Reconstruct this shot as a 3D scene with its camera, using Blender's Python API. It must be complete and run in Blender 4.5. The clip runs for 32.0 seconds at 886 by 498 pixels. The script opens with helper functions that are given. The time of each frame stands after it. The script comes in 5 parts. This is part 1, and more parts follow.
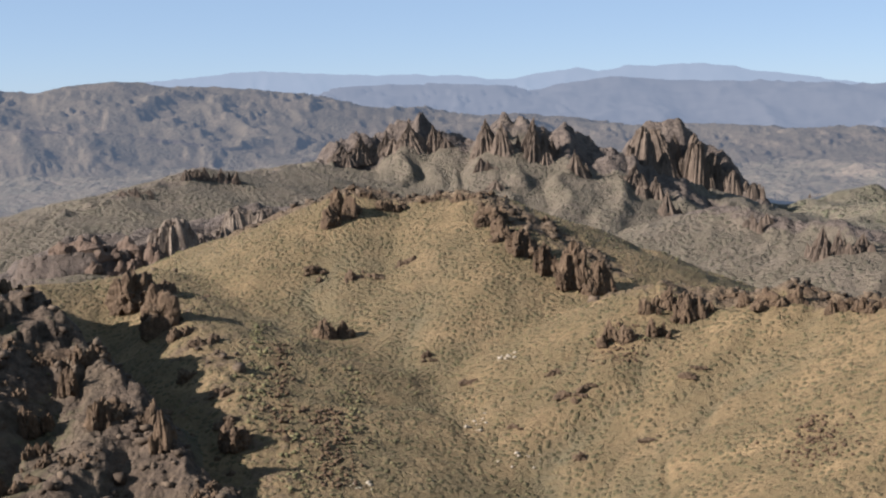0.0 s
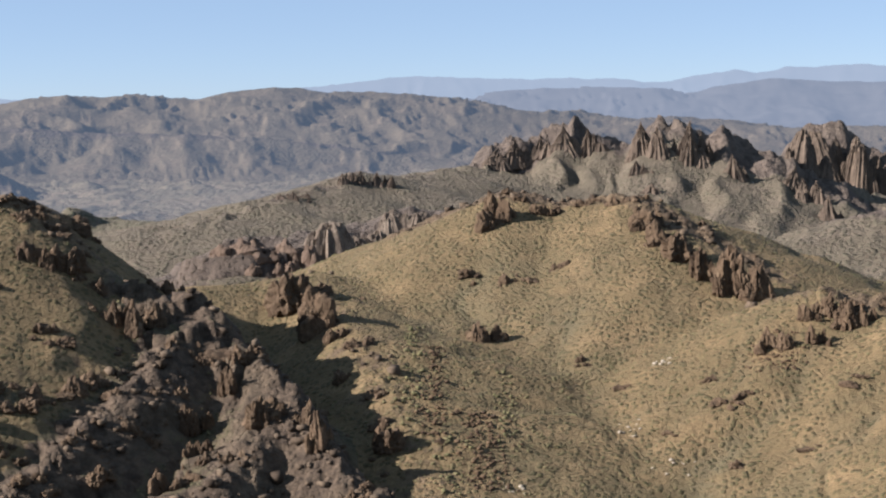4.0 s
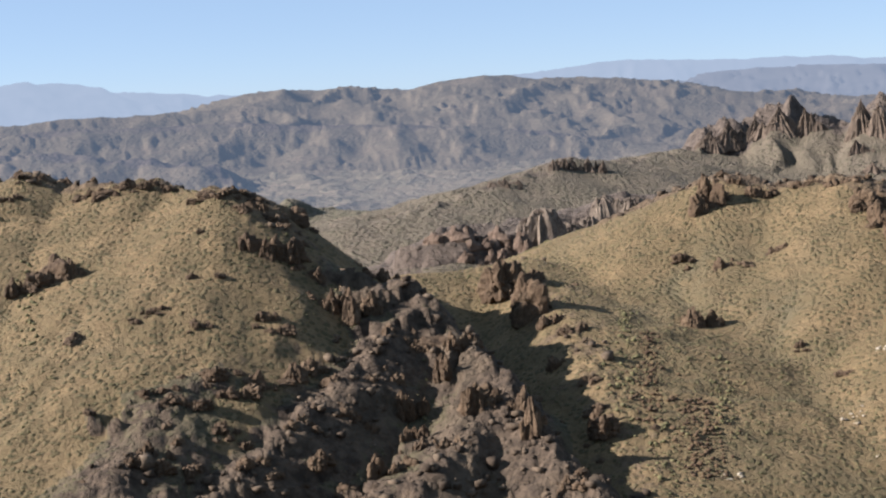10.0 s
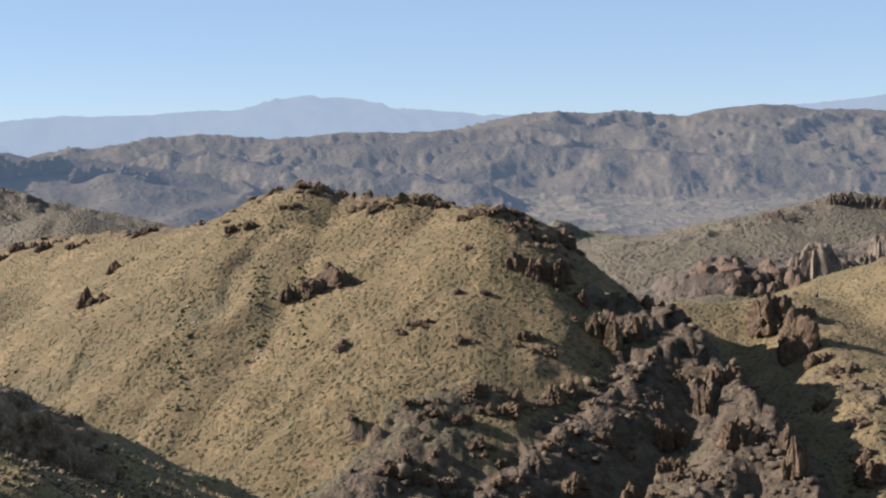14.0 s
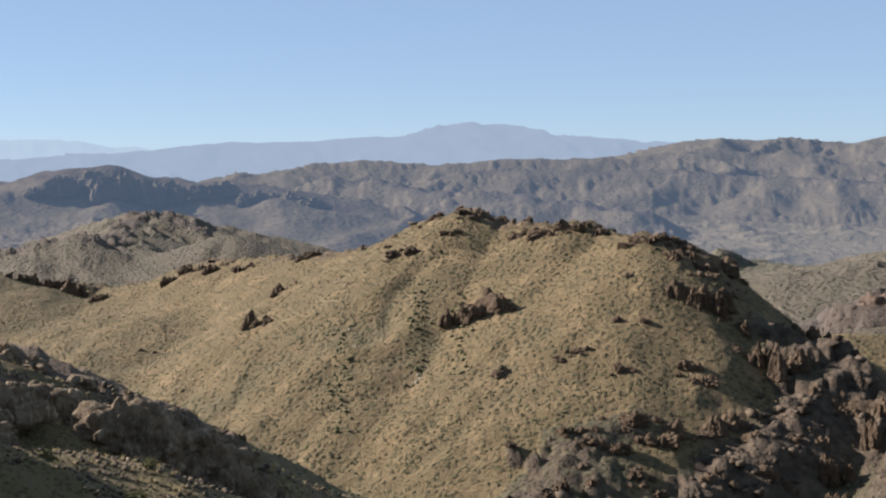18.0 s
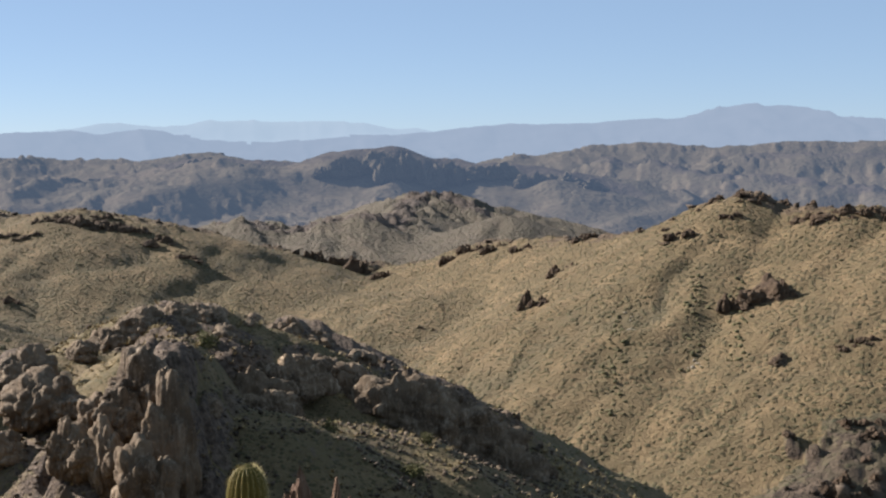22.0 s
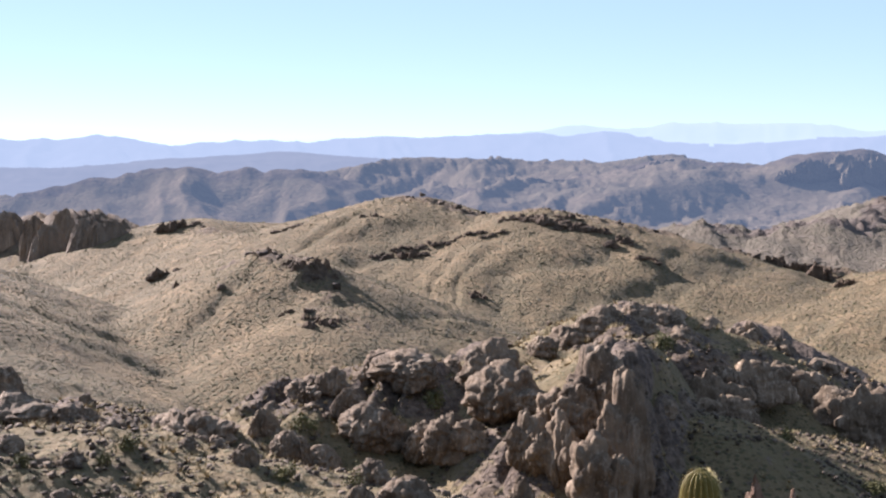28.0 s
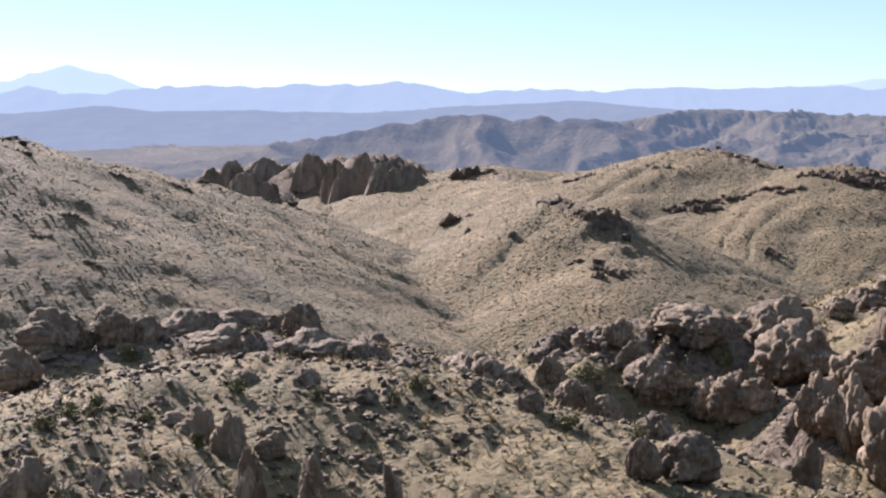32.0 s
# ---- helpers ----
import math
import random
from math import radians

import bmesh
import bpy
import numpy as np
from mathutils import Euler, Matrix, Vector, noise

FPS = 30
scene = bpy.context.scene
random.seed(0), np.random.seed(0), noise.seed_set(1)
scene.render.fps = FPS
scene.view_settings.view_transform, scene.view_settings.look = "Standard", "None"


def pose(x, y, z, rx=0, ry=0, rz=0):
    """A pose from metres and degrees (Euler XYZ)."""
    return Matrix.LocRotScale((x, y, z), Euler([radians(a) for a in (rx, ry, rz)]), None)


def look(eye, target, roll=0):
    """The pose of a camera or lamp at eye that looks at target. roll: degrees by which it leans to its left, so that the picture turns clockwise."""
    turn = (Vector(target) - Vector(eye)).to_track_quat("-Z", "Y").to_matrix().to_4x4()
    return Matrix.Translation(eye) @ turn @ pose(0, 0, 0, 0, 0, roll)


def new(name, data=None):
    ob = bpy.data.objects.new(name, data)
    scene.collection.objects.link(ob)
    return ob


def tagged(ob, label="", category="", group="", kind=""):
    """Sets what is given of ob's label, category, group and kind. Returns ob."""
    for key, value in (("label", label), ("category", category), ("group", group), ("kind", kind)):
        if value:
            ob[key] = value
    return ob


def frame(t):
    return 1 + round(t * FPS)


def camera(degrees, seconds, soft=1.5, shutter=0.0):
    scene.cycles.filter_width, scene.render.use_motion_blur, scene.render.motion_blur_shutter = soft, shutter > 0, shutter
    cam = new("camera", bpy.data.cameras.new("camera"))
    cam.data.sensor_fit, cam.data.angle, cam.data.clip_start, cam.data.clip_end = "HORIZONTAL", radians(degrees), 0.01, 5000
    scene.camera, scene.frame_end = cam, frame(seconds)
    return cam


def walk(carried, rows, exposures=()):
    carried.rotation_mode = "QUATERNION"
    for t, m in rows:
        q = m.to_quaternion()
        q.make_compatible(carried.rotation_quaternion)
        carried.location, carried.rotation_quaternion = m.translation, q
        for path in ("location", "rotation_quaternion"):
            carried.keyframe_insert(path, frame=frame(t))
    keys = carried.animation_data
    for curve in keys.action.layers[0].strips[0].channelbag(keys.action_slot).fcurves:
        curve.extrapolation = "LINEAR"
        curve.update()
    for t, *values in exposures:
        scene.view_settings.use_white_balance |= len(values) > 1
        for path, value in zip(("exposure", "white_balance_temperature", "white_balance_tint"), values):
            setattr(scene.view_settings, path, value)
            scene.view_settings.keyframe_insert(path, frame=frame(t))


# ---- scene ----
cam = camera(34.12, 32.0, soft=2.2)
EYE = 1.6
ROWS = [  # seconds, heading to the left of +y, pitch, roll, in degrees
    (0.0, 0.00, -6.49, -0.69), (0.5, 1.05, -6.44, -1.22), (1.0, 2.31, -6.37, -1.10), (1.5, 3.06, -6.43, -1.10), (2.0, 3.85, -6.43, -0.99),
    (2.5, 4.63, -6.33, -0.97), (3.0, 5.10, -6.26, -0.93), (3.5, 5.90, -6.21, -1.09), (5.5, 6.40, -6.43, -1.14), (6.0, 6.90, -6.31, -1.17),
    (6.5, 7.89, -6.54, -1.08), (7.0, 8.72, -6.50, -1.76), (7.5, 9.82, -6.63, -2.14), (8.0, 11.39, -6.63, -2.88), (8.5, 12.27, -6.66, -3.10),
    (9.0, 13.34, -6.87, -2.92), (9.5, 14.18, -6.62, -3.01), (10.0, 14.60, -6.50, -2.86), (10.5, 15.39, -5.99, -2.76), (11.0, 16.59, -5.50, -2.49),
    (11.5, 18.04, -5.32, -2.52), (12.0, 19.34, -5.20, -2.04), (12.5, 20.99, -5.29, -1.41), (13.0, 22.20, -5.39, -1.18), (13.5, 24.01, -5.36, -1.31),
    (14.0, 25.16, -5.28, -0.80), (14.5, 26.33, -5.31, -0.58), (15.0, 27.58, -5.35, -0.42), (15.5, 29.98, -5.00, -0.73), (17.5, 31.45, -4.61, -0.39),
    (18.0, 31.50, -4.15, -0.67), (18.5, 32.07, -4.00, -0.79), (19.0, 33.07, -3.89, -0.85), (19.5, 35.44, -4.55, -0.79), (20.0, 35.72, -4.66, -0.39),
    (20.5, 36.81, -4.63, -0.47), (21.0, 37.89, -4.56, -0.49), (21.5, 40.04, -4.69, -0.65), (22.0, 42.48, -4.75, -0.63), (22.5, 43.11, -5.09, -0.33),
    (23.0, 43.99, -5.32, -0.27), (23.5, 45.22, -5.21, -0.26), (24.0, 46.28, -5.14, -0.42), (24.5, 47.38, -5.43, -0.08), (26.5, 53.87, -5.93, -0.04),
    (27.0, 55.81, -5.24, -0.20), (27.5, 57.67, -4.83, -0.34), (28.0, 60.62, -4.48, -0.57), (28.5, 62.12, -4.49, -0.70), (29.0, 63.24, -4.52, -0.33),
    (29.5, 64.28, -4.50, -0.08), (30.0, 65.68, -4.93, -0.19), (30.5, 67.06, -5.13, -0.11), (31.0, 68.15, -5.49, -0.17), (31.5, 69.76, -5.92, 0.42),
    (32.0, 72.16, -6.44, 0.29),
]
walk(cam, [(t, pose(0, 0, EYE, 90 + pitch, 0, yaw) @ pose(0, 0, 0, 0, 0, roll)) for t, yaw, pitch, roll in ROWS],
     [(t, stops, warm, tint) for t, stops, warm, tint in ((0, 1.38, 6100, 16), (9, 1.56, 6100, 16), (15, 1.45, 6100, 14), (22, 1.3, 6100, 14), (25, 1.6, 6050, 16), (28, 1.92, 5900, 24), (32, 1.88, 5800, 23))])

# ---- light: clear sky, one low sun on the left ----
SUN_HEADING, SUN_HEIGHT = 106.0, 26.5  # degrees to the left of +y, degrees above the horizon
world = bpy.data.worlds.new("desert_sky")
scene.world = world
world.use_nodes = True
wn = world.node_tree
sky = wn.nodes.new("ShaderNodeTexSky")
sky.sky_type, sky.sun_disc = "NISHITA", False
sky.sun_elevation, sky.sun_rotation = radians(SUN_HEIGHT), radians(-SUN_HEADING)
sky.altitude, sky.air_density, sky.dust_density, sky.ozone_density = 900, 0.5, 0.12, 1.5
wn.nodes["Background"].inputs["Strength"].default_value = 0.05
veil = wn.nodes.new("ShaderNodeMix")  # thin even haze over the blue
veil.data_type = "RGBA"
veil.inputs[0].default_value, veil.inputs[7].default_value = 0.62, (3.1, 4.25, 5.35, 1)
wn.links.new(sky.outputs[0], veil.inputs[6])
wn.links.new(veil.outputs[2], wn.nodes["Background"].inputs["Color"])
sun = new("sun", bpy.data.lights.new("sun", "SUN"))
sun.data.energy, sun.data.angle, sun.data.color = 5.0, radians(0.53), (1.0, 0.93, 0.83)
_h, _e = radians(SUN_HEADING), radians(SUN_HEIGHT)
SUN_WAY = Vector((-math.sin(_h) * math.cos(_e), math.cos(_h) * math.cos(_e), math.sin(_e)))
sun.matrix_world = look(SUN_WAY * 100, (0, 0, 0))


# ---- noise on arrays ----
def _hash(ix, iy, seed):
    v = (ix.astype(np.int64) * 374761393 + iy.astype(np.int64) * 668265263 + seed * 974711) & 0x7FFFFFFF
    v = ((v ^ (v >> 13)) * 1274126177) & 0x7FFFFFFF
    return ((v ^ (v >> 16)) & 0xFFFF) / 65535.0


def grain(x, y, seed=0):
    """Smooth value noise, -1 to 1."""
    ix, iy = np.floor(x), np.floor(y)
    fx, fy = x - ix, y - iy
    fx, fy = fx * fx * (3 - 2 * fx), fy * fy * (3 - 2 * fy)
    a, b = _hash(ix, iy, seed), _hash(ix + 1, iy, seed)
    c, d = _hash(ix, iy + 1, seed), _hash(ix + 1, iy + 1, seed)
    return 2 * ((a + (b - a) * fx) * (1 - fy) + (c + (d - c) * fx) * fy) - 1


def fbm(x, y, octaves=4, seed=0):
    total, amp = 0, 1.0
    for k in range(octaves):
        total = total + amp * grain(x * 2**k + 17.3 * k, y * 2**k - 9.1 * k, seed + k)
        amp *= 0.5
    return total


def ridged(x, y, octaves=3, seed=0):
    total, amp = 0, 1.0
    for k in range(octaves):
        total = total + amp * (1 - 2 * np.abs(grain(x * 2**k + 5.7 * k, y * 2**k + 3.3 * k, seed + k)))
        amp *= 0.55
    return total


def cells(x, y, seed=0):
    """Packed uneven cells: the distance to the nearest centre and to the second, and a random number for each cell."""
    ix, iy = np.floor(x), np.floor(y)
    first, second, own = np.full(x.shape, 9.0), np.full(x.shape, 9.0), np.zeros(x.shape)
    for i in (-1, 0, 1):
        for j in (-1, 0, 1):
            cx, cy = ix + i, iy + j
            d = np.hypot(cx + _hash(cx, cy, seed) - x, cy + _hash(cx, cy, seed + 1) - y)
            closer = d < first
            second = np.where(closer, first, np.minimum(second, d))
            own = np.where(closer, _hash(cx, cy, seed + 2), own)
            first = np.where(closer, d, first)
    return first, second, own


# ---- materials ----
class Nodes:
    def __init__(self, name):
        self.mat = bpy.data.materials.new(name)
        self.mat.use_nodes = True
        self.tree = self.mat.node_tree
        self.bsdf = self.tree.nodes["Principled BSDF"]
        self.coord = None

    def node(self, kind, **inputs):
        n = self.tree.nodes.new(kind)
        for key, value in inputs.items():
            self.put(n.inputs[key.replace("_", " ")], value)
        return n

    def put(self, socket, value):
        if isinstance(value, bpy.types.NodeSocket):
            self.tree.links.new(value, socket)
        else:
            socket.default_value = value

    def place(self):
        if self.coord is None:
            self.coord = self.node("ShaderNodeNewGeometry").outputs["Position"]
        return self.coord

    def noise(self, scale, detail=4, rough=0.55, coord=None):
        return self.node("ShaderNodeTexNoise", Vector=coord or self.place(), Scale=scale, Detail=detail, Roughness=rough).outputs["Fac"]

    def ramp(self, fac, *stops):
        n = self.node("ShaderNodeValToRGB", Fac=fac)
        while len(n.color_ramp.elements) < len(stops):
            n.color_ramp.elements.new(0.5)
        for e, (p, c) in zip(n.color_ramp.elements, stops):
            e.position, e.color = p, (*c, 1) if len(c) == 3 else c
        return n.outputs["Color"]

    def step(self, fac, low, high, to_low=0.0, to_high=1.0):
        n = self.node("ShaderNodeMapRange")
        n.interpolation_type = "SMOOTHSTEP"
        for i, v in enumerate((fac, low, high, to_low, to_high)):
            self.put(n.inputs[i], v)
        return n.outputs[0]

    def mix(self, fac, a, b, blend="MIX"):
        n = self.node("ShaderNodeMix")
        n.data_type, n.blend_type = "RGBA", blend
        for i, v in ((0, fac), (6, a), (7, b)):
            self.put(n.inputs[i], (*v, 1) if isinstance(v, tuple) and len(v) == 3 else v)
        return n.outputs[2]

    def math(self, op, a, b=0.0):
        n = self.node("ShaderNodeMath")
        n.operation = op
        self.put(n.inputs[0], a), self.put(n.inputs[1], b)
        return n.outputs[0]

    def attr(self, name):
        n = self.node("ShaderNodeAttribute")
        n.attribute_name = name
        return n.outputs["Fac"]

    def bump(self, height, distance, strength=0.6):
        n = self.node("ShaderNodeBump", Height=height, Distance=distance, Strength=strength)
        self.tree.links.new(n.outputs[0], self.bsdf.inputs["Normal"])

    def done(self, colour, rough=0.9, haze_glow=None):
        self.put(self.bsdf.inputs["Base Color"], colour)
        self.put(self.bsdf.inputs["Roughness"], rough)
        self.bsdf.inputs["Specular IOR Level"].default_value = 0.0 if haze_glow else 0.15
        # far surfaces only: emission painted in for the air's haze
        if haze_glow:
            self.bsdf.inputs["Emission Color"].default_value = (*haze_glow, 1)
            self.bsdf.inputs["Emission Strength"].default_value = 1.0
        return self.mat


def dim(*colours):
    """Dry rock and soil, a little below their sunlit look."""
    return [tuple(0.77 * v for v in c) for c in colours]


def hillside(name, grass, dry, rock_a, rock_b, shrub, size, haze_glow=None, shrubs=0.8, relief_height=1.1):
    """Dry grass and soil, bare rock where the mesh says so, dark shrubs and pale stones; size: metres of the finest
    grain; far slopes also take painted haze as emission.
    """
    grass, dry, rock_a, rock_b, shrub = dim(grass, dry, rock_a, rock_b, shrub)
    m = Nodes(name)
    broad, mid, fine = m.noise(0.02 / size, 5), m.noise(0.11 / size, 6, 0.6), m.noise(0.9 / size, 5, 0.7)
    olive = tuple(0.5 * a + 0.55 * b for a, b in zip(grass, shrub))
    soil = m.mix(m.step(broad, 0.38, 0.62), grass, dry)
    soil = m.mix(m.step(mid, 0.32, 0.58, 0.1, 0.95), soil, olive)
    soil = m.mix(m.step(fine, 0.42, 0.62, 0, 0.6), soil, tuple(0.62 * c for c in grass))
    soil = m.mix(m.step(m.noise(0.6 / size, 4, 0.7), 0.62, 0.72, 0, 0.3), soil, tuple(min(1.0, c * 1.2) for c in dry))
    soil = m.mix(m.math("MULTIPLY", m.attr("gully"), m.step(m.noise(0.3 / size, 4), 0.3, 0.6, 0.15, 0.6)), soil, tuple(0.5 * a + 0.5 * b for a, b in zip(shrub, (0.15, 0.12, 0.075))))
    cells = m.node("ShaderNodeTexVoronoi", Vector=m.place(), Scale=0.8 / size, Randomness=1.0)
    spot = m.step(cells.outputs["Distance"], 0.25, 0.5, 1, 0)
    spot = m.math("MULTIPLY", spot, m.step(m.noise(0.15 / size, 4), 0.3, 0.52))
    soil = m.mix(m.math("MULTIPLY", spot, shrubs), soil, shrub)
    rock = m.mix(m.step(m.noise(0.5 / size, 6, 0.65), 0.35, 0.65), rock_a, rock_b)
    rock = m.mix(m.step(m.noise(0.07 / size, 3), 0.45, 0.7, 0, 0.5), rock, tuple(0.5 * (a + b) for a, b in zip(rock_b, grass)))
    bare = m.math("ADD", m.attr("rock"), m.math("MULTIPLY", m.math("SUBTRACT", m.noise(0.4 / size, 5, 0.7), 0.5), 0.9))
    bare = m.step(bare, 0.4, 0.6)
    relief = m.math("ADD", m.math("MULTIPLY", m.noise(0.6 / size, 7, 0.7), 1.0), m.math("MULTIPLY", spot, 0.35))
    m.bump(relief, relief_height * size, 0.9)
    return m.done(m.mix(bare, soil, rock), 0.95, haze_glow)


GRASS, DRY, SHRUB = (0.235, 0.163, 0.086), (0.285, 0.199, 0.105), (0.085, 0.076, 0.038)
ROCK_A, ROCK_B = (0.075, 0.052, 0.034), (0.165, 0.118, 0.075)
near_ground = hillside("near_ground", (0.25, 0.182, 0.094), (0.295, 0.213, 0.115), (0.075, 0.054, 0.04), (0.2, 0.148, 0.105), (0.085, 0.078, 0.036), 0.18)
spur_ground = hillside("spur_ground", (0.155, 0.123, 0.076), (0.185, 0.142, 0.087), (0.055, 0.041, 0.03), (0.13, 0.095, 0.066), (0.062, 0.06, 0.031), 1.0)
hill_ground = hillside("hill_ground", GRASS, DRY, ROCK_A, ROCK_B, SHRUB, 1.0)
# crags: base colours greyed, so distance haze is painted into them
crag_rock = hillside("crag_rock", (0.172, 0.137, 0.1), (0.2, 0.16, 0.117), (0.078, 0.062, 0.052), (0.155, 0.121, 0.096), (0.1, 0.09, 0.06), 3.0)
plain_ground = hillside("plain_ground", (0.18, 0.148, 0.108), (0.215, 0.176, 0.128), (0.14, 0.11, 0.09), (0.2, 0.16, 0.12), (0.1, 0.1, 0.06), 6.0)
# mesa and far plain: faint bluish emission imitates the haze in front
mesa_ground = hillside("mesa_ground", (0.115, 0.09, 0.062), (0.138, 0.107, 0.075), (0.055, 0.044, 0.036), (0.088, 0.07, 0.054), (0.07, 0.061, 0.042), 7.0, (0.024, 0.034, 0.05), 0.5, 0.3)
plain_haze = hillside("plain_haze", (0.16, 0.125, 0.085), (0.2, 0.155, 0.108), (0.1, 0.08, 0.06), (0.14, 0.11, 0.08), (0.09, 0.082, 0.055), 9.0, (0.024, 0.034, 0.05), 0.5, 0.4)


def distant(name, colour, haze_glow):
    """Ranges so far off that only their tone is left; air haze painted as emission."""
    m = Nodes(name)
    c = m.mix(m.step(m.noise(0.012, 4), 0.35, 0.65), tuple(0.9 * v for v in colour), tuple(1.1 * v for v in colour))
    return m.done(c, 0.95, haze_glow)


# the blue emission of these three is painted air haze, stronger with distance
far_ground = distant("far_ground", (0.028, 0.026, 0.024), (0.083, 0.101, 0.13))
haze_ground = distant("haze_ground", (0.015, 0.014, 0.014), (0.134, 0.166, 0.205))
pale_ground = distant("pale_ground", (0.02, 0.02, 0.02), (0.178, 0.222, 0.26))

# ---- the land: ridges with a crest line, a slope and a foot ----
PLAIN = -125.0
LAND = []


def ridge(name, crest, slope, material, label, category="hill", drop=300.0, top=4.0, gully=0.25, wave=30.0, crag=0.0, crag_size=10.0,
          crag_width=20.0, rock=0.2, rock_width=15.0, left=None, end=0.0, ledge=0.0, knobs=None, sharp=None, teeth=0.0):
    """crest: points in metres; slope: fall per metre beside it, flattening over drop metres; top: roundness; gully, wave: depth and spacing of the
    gullies; crag, crag_size, crag_width: height, spacing and reach of the crags on the crest; rock, rock_width: bare rock near the crest;
    left: the slope on the left of the crest's way, where it differs;
    end: what the slope gains past the crest's last point; ledge: height of broken cliff bands across the slope;
    knobs: height, width, reach and heading of rounded rock lumps; sharp: keen spurs instead of keen gullies; teeth: jags of a far crest."""
    LAND.append(dict(ledge=ledge, knobs=knobs, sharp=material is not hill_ground if sharp is None else sharp, teeth=teeth, left=left or slope, end=end, name=name, crest=np.array(crest, float), slope=slope, material=material, label=label, category=category, drop=drop, top=top,
                     gully=gully, wave=wave, crag=crag, crag_size=crag_size, crag_width=crag_width, rock=rock, rock_width=rock_width))


ridge("summit", [(0, 0, 0), (6, -30, 1), (20, -120, 4)], 0.42, near_ground, "stony brown summit slope below the lookout", drop=3000, top=2.5, gully=0.1, rock=0.3)
ridge("near_mound", [(-26.0, -1.2, -4.7), (-28.0, 1.3, -4.8), (-29.9, 2.5, -4.8), (-30.8, 3.8, -4.6), (-31.5, 5.4, -4.6), (-31.2, 7.0, -4.7), (-30.0, 7.9, -5.0), (-28.5, 9.4, -5.2), (-26.0, 10.3, -5.4), (-23.6, 10.8, -5.6)], 0.5, near_ground, "low mound of dark rubble and dry grass", top=5, gully=0.2, wave=6, rock=0.2, rock_width=12, crag=0.6, crag_size=2.2, crag_width=7)
ridge("boulder_ridge", [(-59.9, -2.6, -9.3), (-60.0, 0.6, -9.2), (-59.9, 3.9, -9.0), (-59.6, 7.3, -8.8), (-59.0, 10.7, -8.9), (-58.5, 13.3, -9.3), (-55.8, 15.9, -10.2), (-54.6, 19.5, -10.7), (-54.3, 20.3, -11.2)], 0.45, near_ground, "shaded ground under dark boulders", top=4, rock=0.4, rock_width=8, crag=0.5, crag_size=3, crag_width=5, knobs=(1.2, 2.0, 4.0, 10))
ridge("near_massif", [(-51.5, 19.4, -11.0), (-55.5, 22.9, -9.9), (-56.7, 25.2, -9.5), (-58.4, 28.5, -9.4), (-58.6, 30.3, -8.9), (-57.8, 31.9, -8.9), (-57.0, 33.2, -9.6), (-58.3, 34.9, -9.0), (-59.2, 37.4, -8.7), (-61.6, 41.0, -9.1), (-64.1, 44.5, -8.8), (-64.6, 47.2, -8.1), (-63.1, 49.2, -8.2), (-60.6, 49.1, -9.2)], 0.6, near_ground, "steep tan ground between rock fins", top=4, rock=0.05, wave=8, rock_width=12, crag=0.6, crag_size=3.5, crag_width=8, end=1.0, knobs=(1.2, 2.1, 6.0, -36))
ridge("massif_front", [(-61.2, 45.0, -8.3), (-56.1, 41.9, -8.3), (-51.4, 39.0, -7.6), (-46.5, 35.0, -7.2), (-44.0, 32.4, -8.0), (-41.5, 29.8, -9.8), (-38.4, 27.1, -11.2)], 0.75, near_ground, "steep rocky ground below the fins", top=3, rock=0.1, wave=8, rock_width=14, crag=0.6, crag_size=3, crag_width=8, left=3.0, knobs=(1.5, 2.1, 6.5, -36))
ridge("shoulder", [(-59.3, 47.5, -9.3), (-58.7, 51.2, -9.9), (-57.8, 54.4, -11.3), (-56.7, 57.9, -12.0), (-55.8, 60.6, -12.9), (-54.7, 63.3, -14.8), (-53.6, 66.2, -17.2), (-52.4, 68.0, -18.7), (-51.4, 69.9, -21.1), (-50.5, 72.2, -23.9)], 1.9, near_ground, "dark rubble shoulder falling away below the summit", top=3, rock=0.5, rock_width=14, wave=8, crag=1.2, crag_size=3, crag_width=7, end=1.0, left=0.8, knobs=(1.3, 2.2, 5.0, 70))
ridge("shelf", [(-45.4, 37.4, -9.6), (-46.1, 42.0, -11.3), (-46.8, 47.7, -13.5), (-46.8, 51.6, -15.0), (-47.4, 56.6, -16.7), (-48.7, 63.0, -19.7)], 0.85, near_ground, "lit stony shelf below the dark shoulder", top=9, rock=0.2, wave=8, end=1.0)
ridge("dark_bump", [(-88.4, 73.5, -15.2), (-87.3, 74.9, -14.1), (-86.3, 76.0, -13.4), (-84.5, 76.5, -14.1), (-81.8, 76.5, -15.1)], 0.6, near_ground, "small dark rock bump behind the fins", top=2, rock=0.9, crag=2, crag_size=5, crag_width=6, knobs=(1.2, 2.5, 5.0, 10))
ridge("main_hill", [(-272.7, 319.4, -30.7), (-237.2, 309.6, -28.0), (-200.9, 298.7, -23.7), (-176.0, 285.1, -16.0), (-166.7, 284.8, -13.1), (-157.6, 284.2, -16.5), (-139.8, 285.6, -15.3), (-131.1, 283.1, -18.3), (-115.9, 276.7, -17.0), (-104.9, 272.5, -20.5)], 0.52, hill_ground, "tan desert hill with gullied grassy face and rocky crest", top=7, wave=26, crag=3, crag_size=9, crag_width=9, rock=0.5, rock_width=9, end=2.0, left=1.1, gully=0.3)
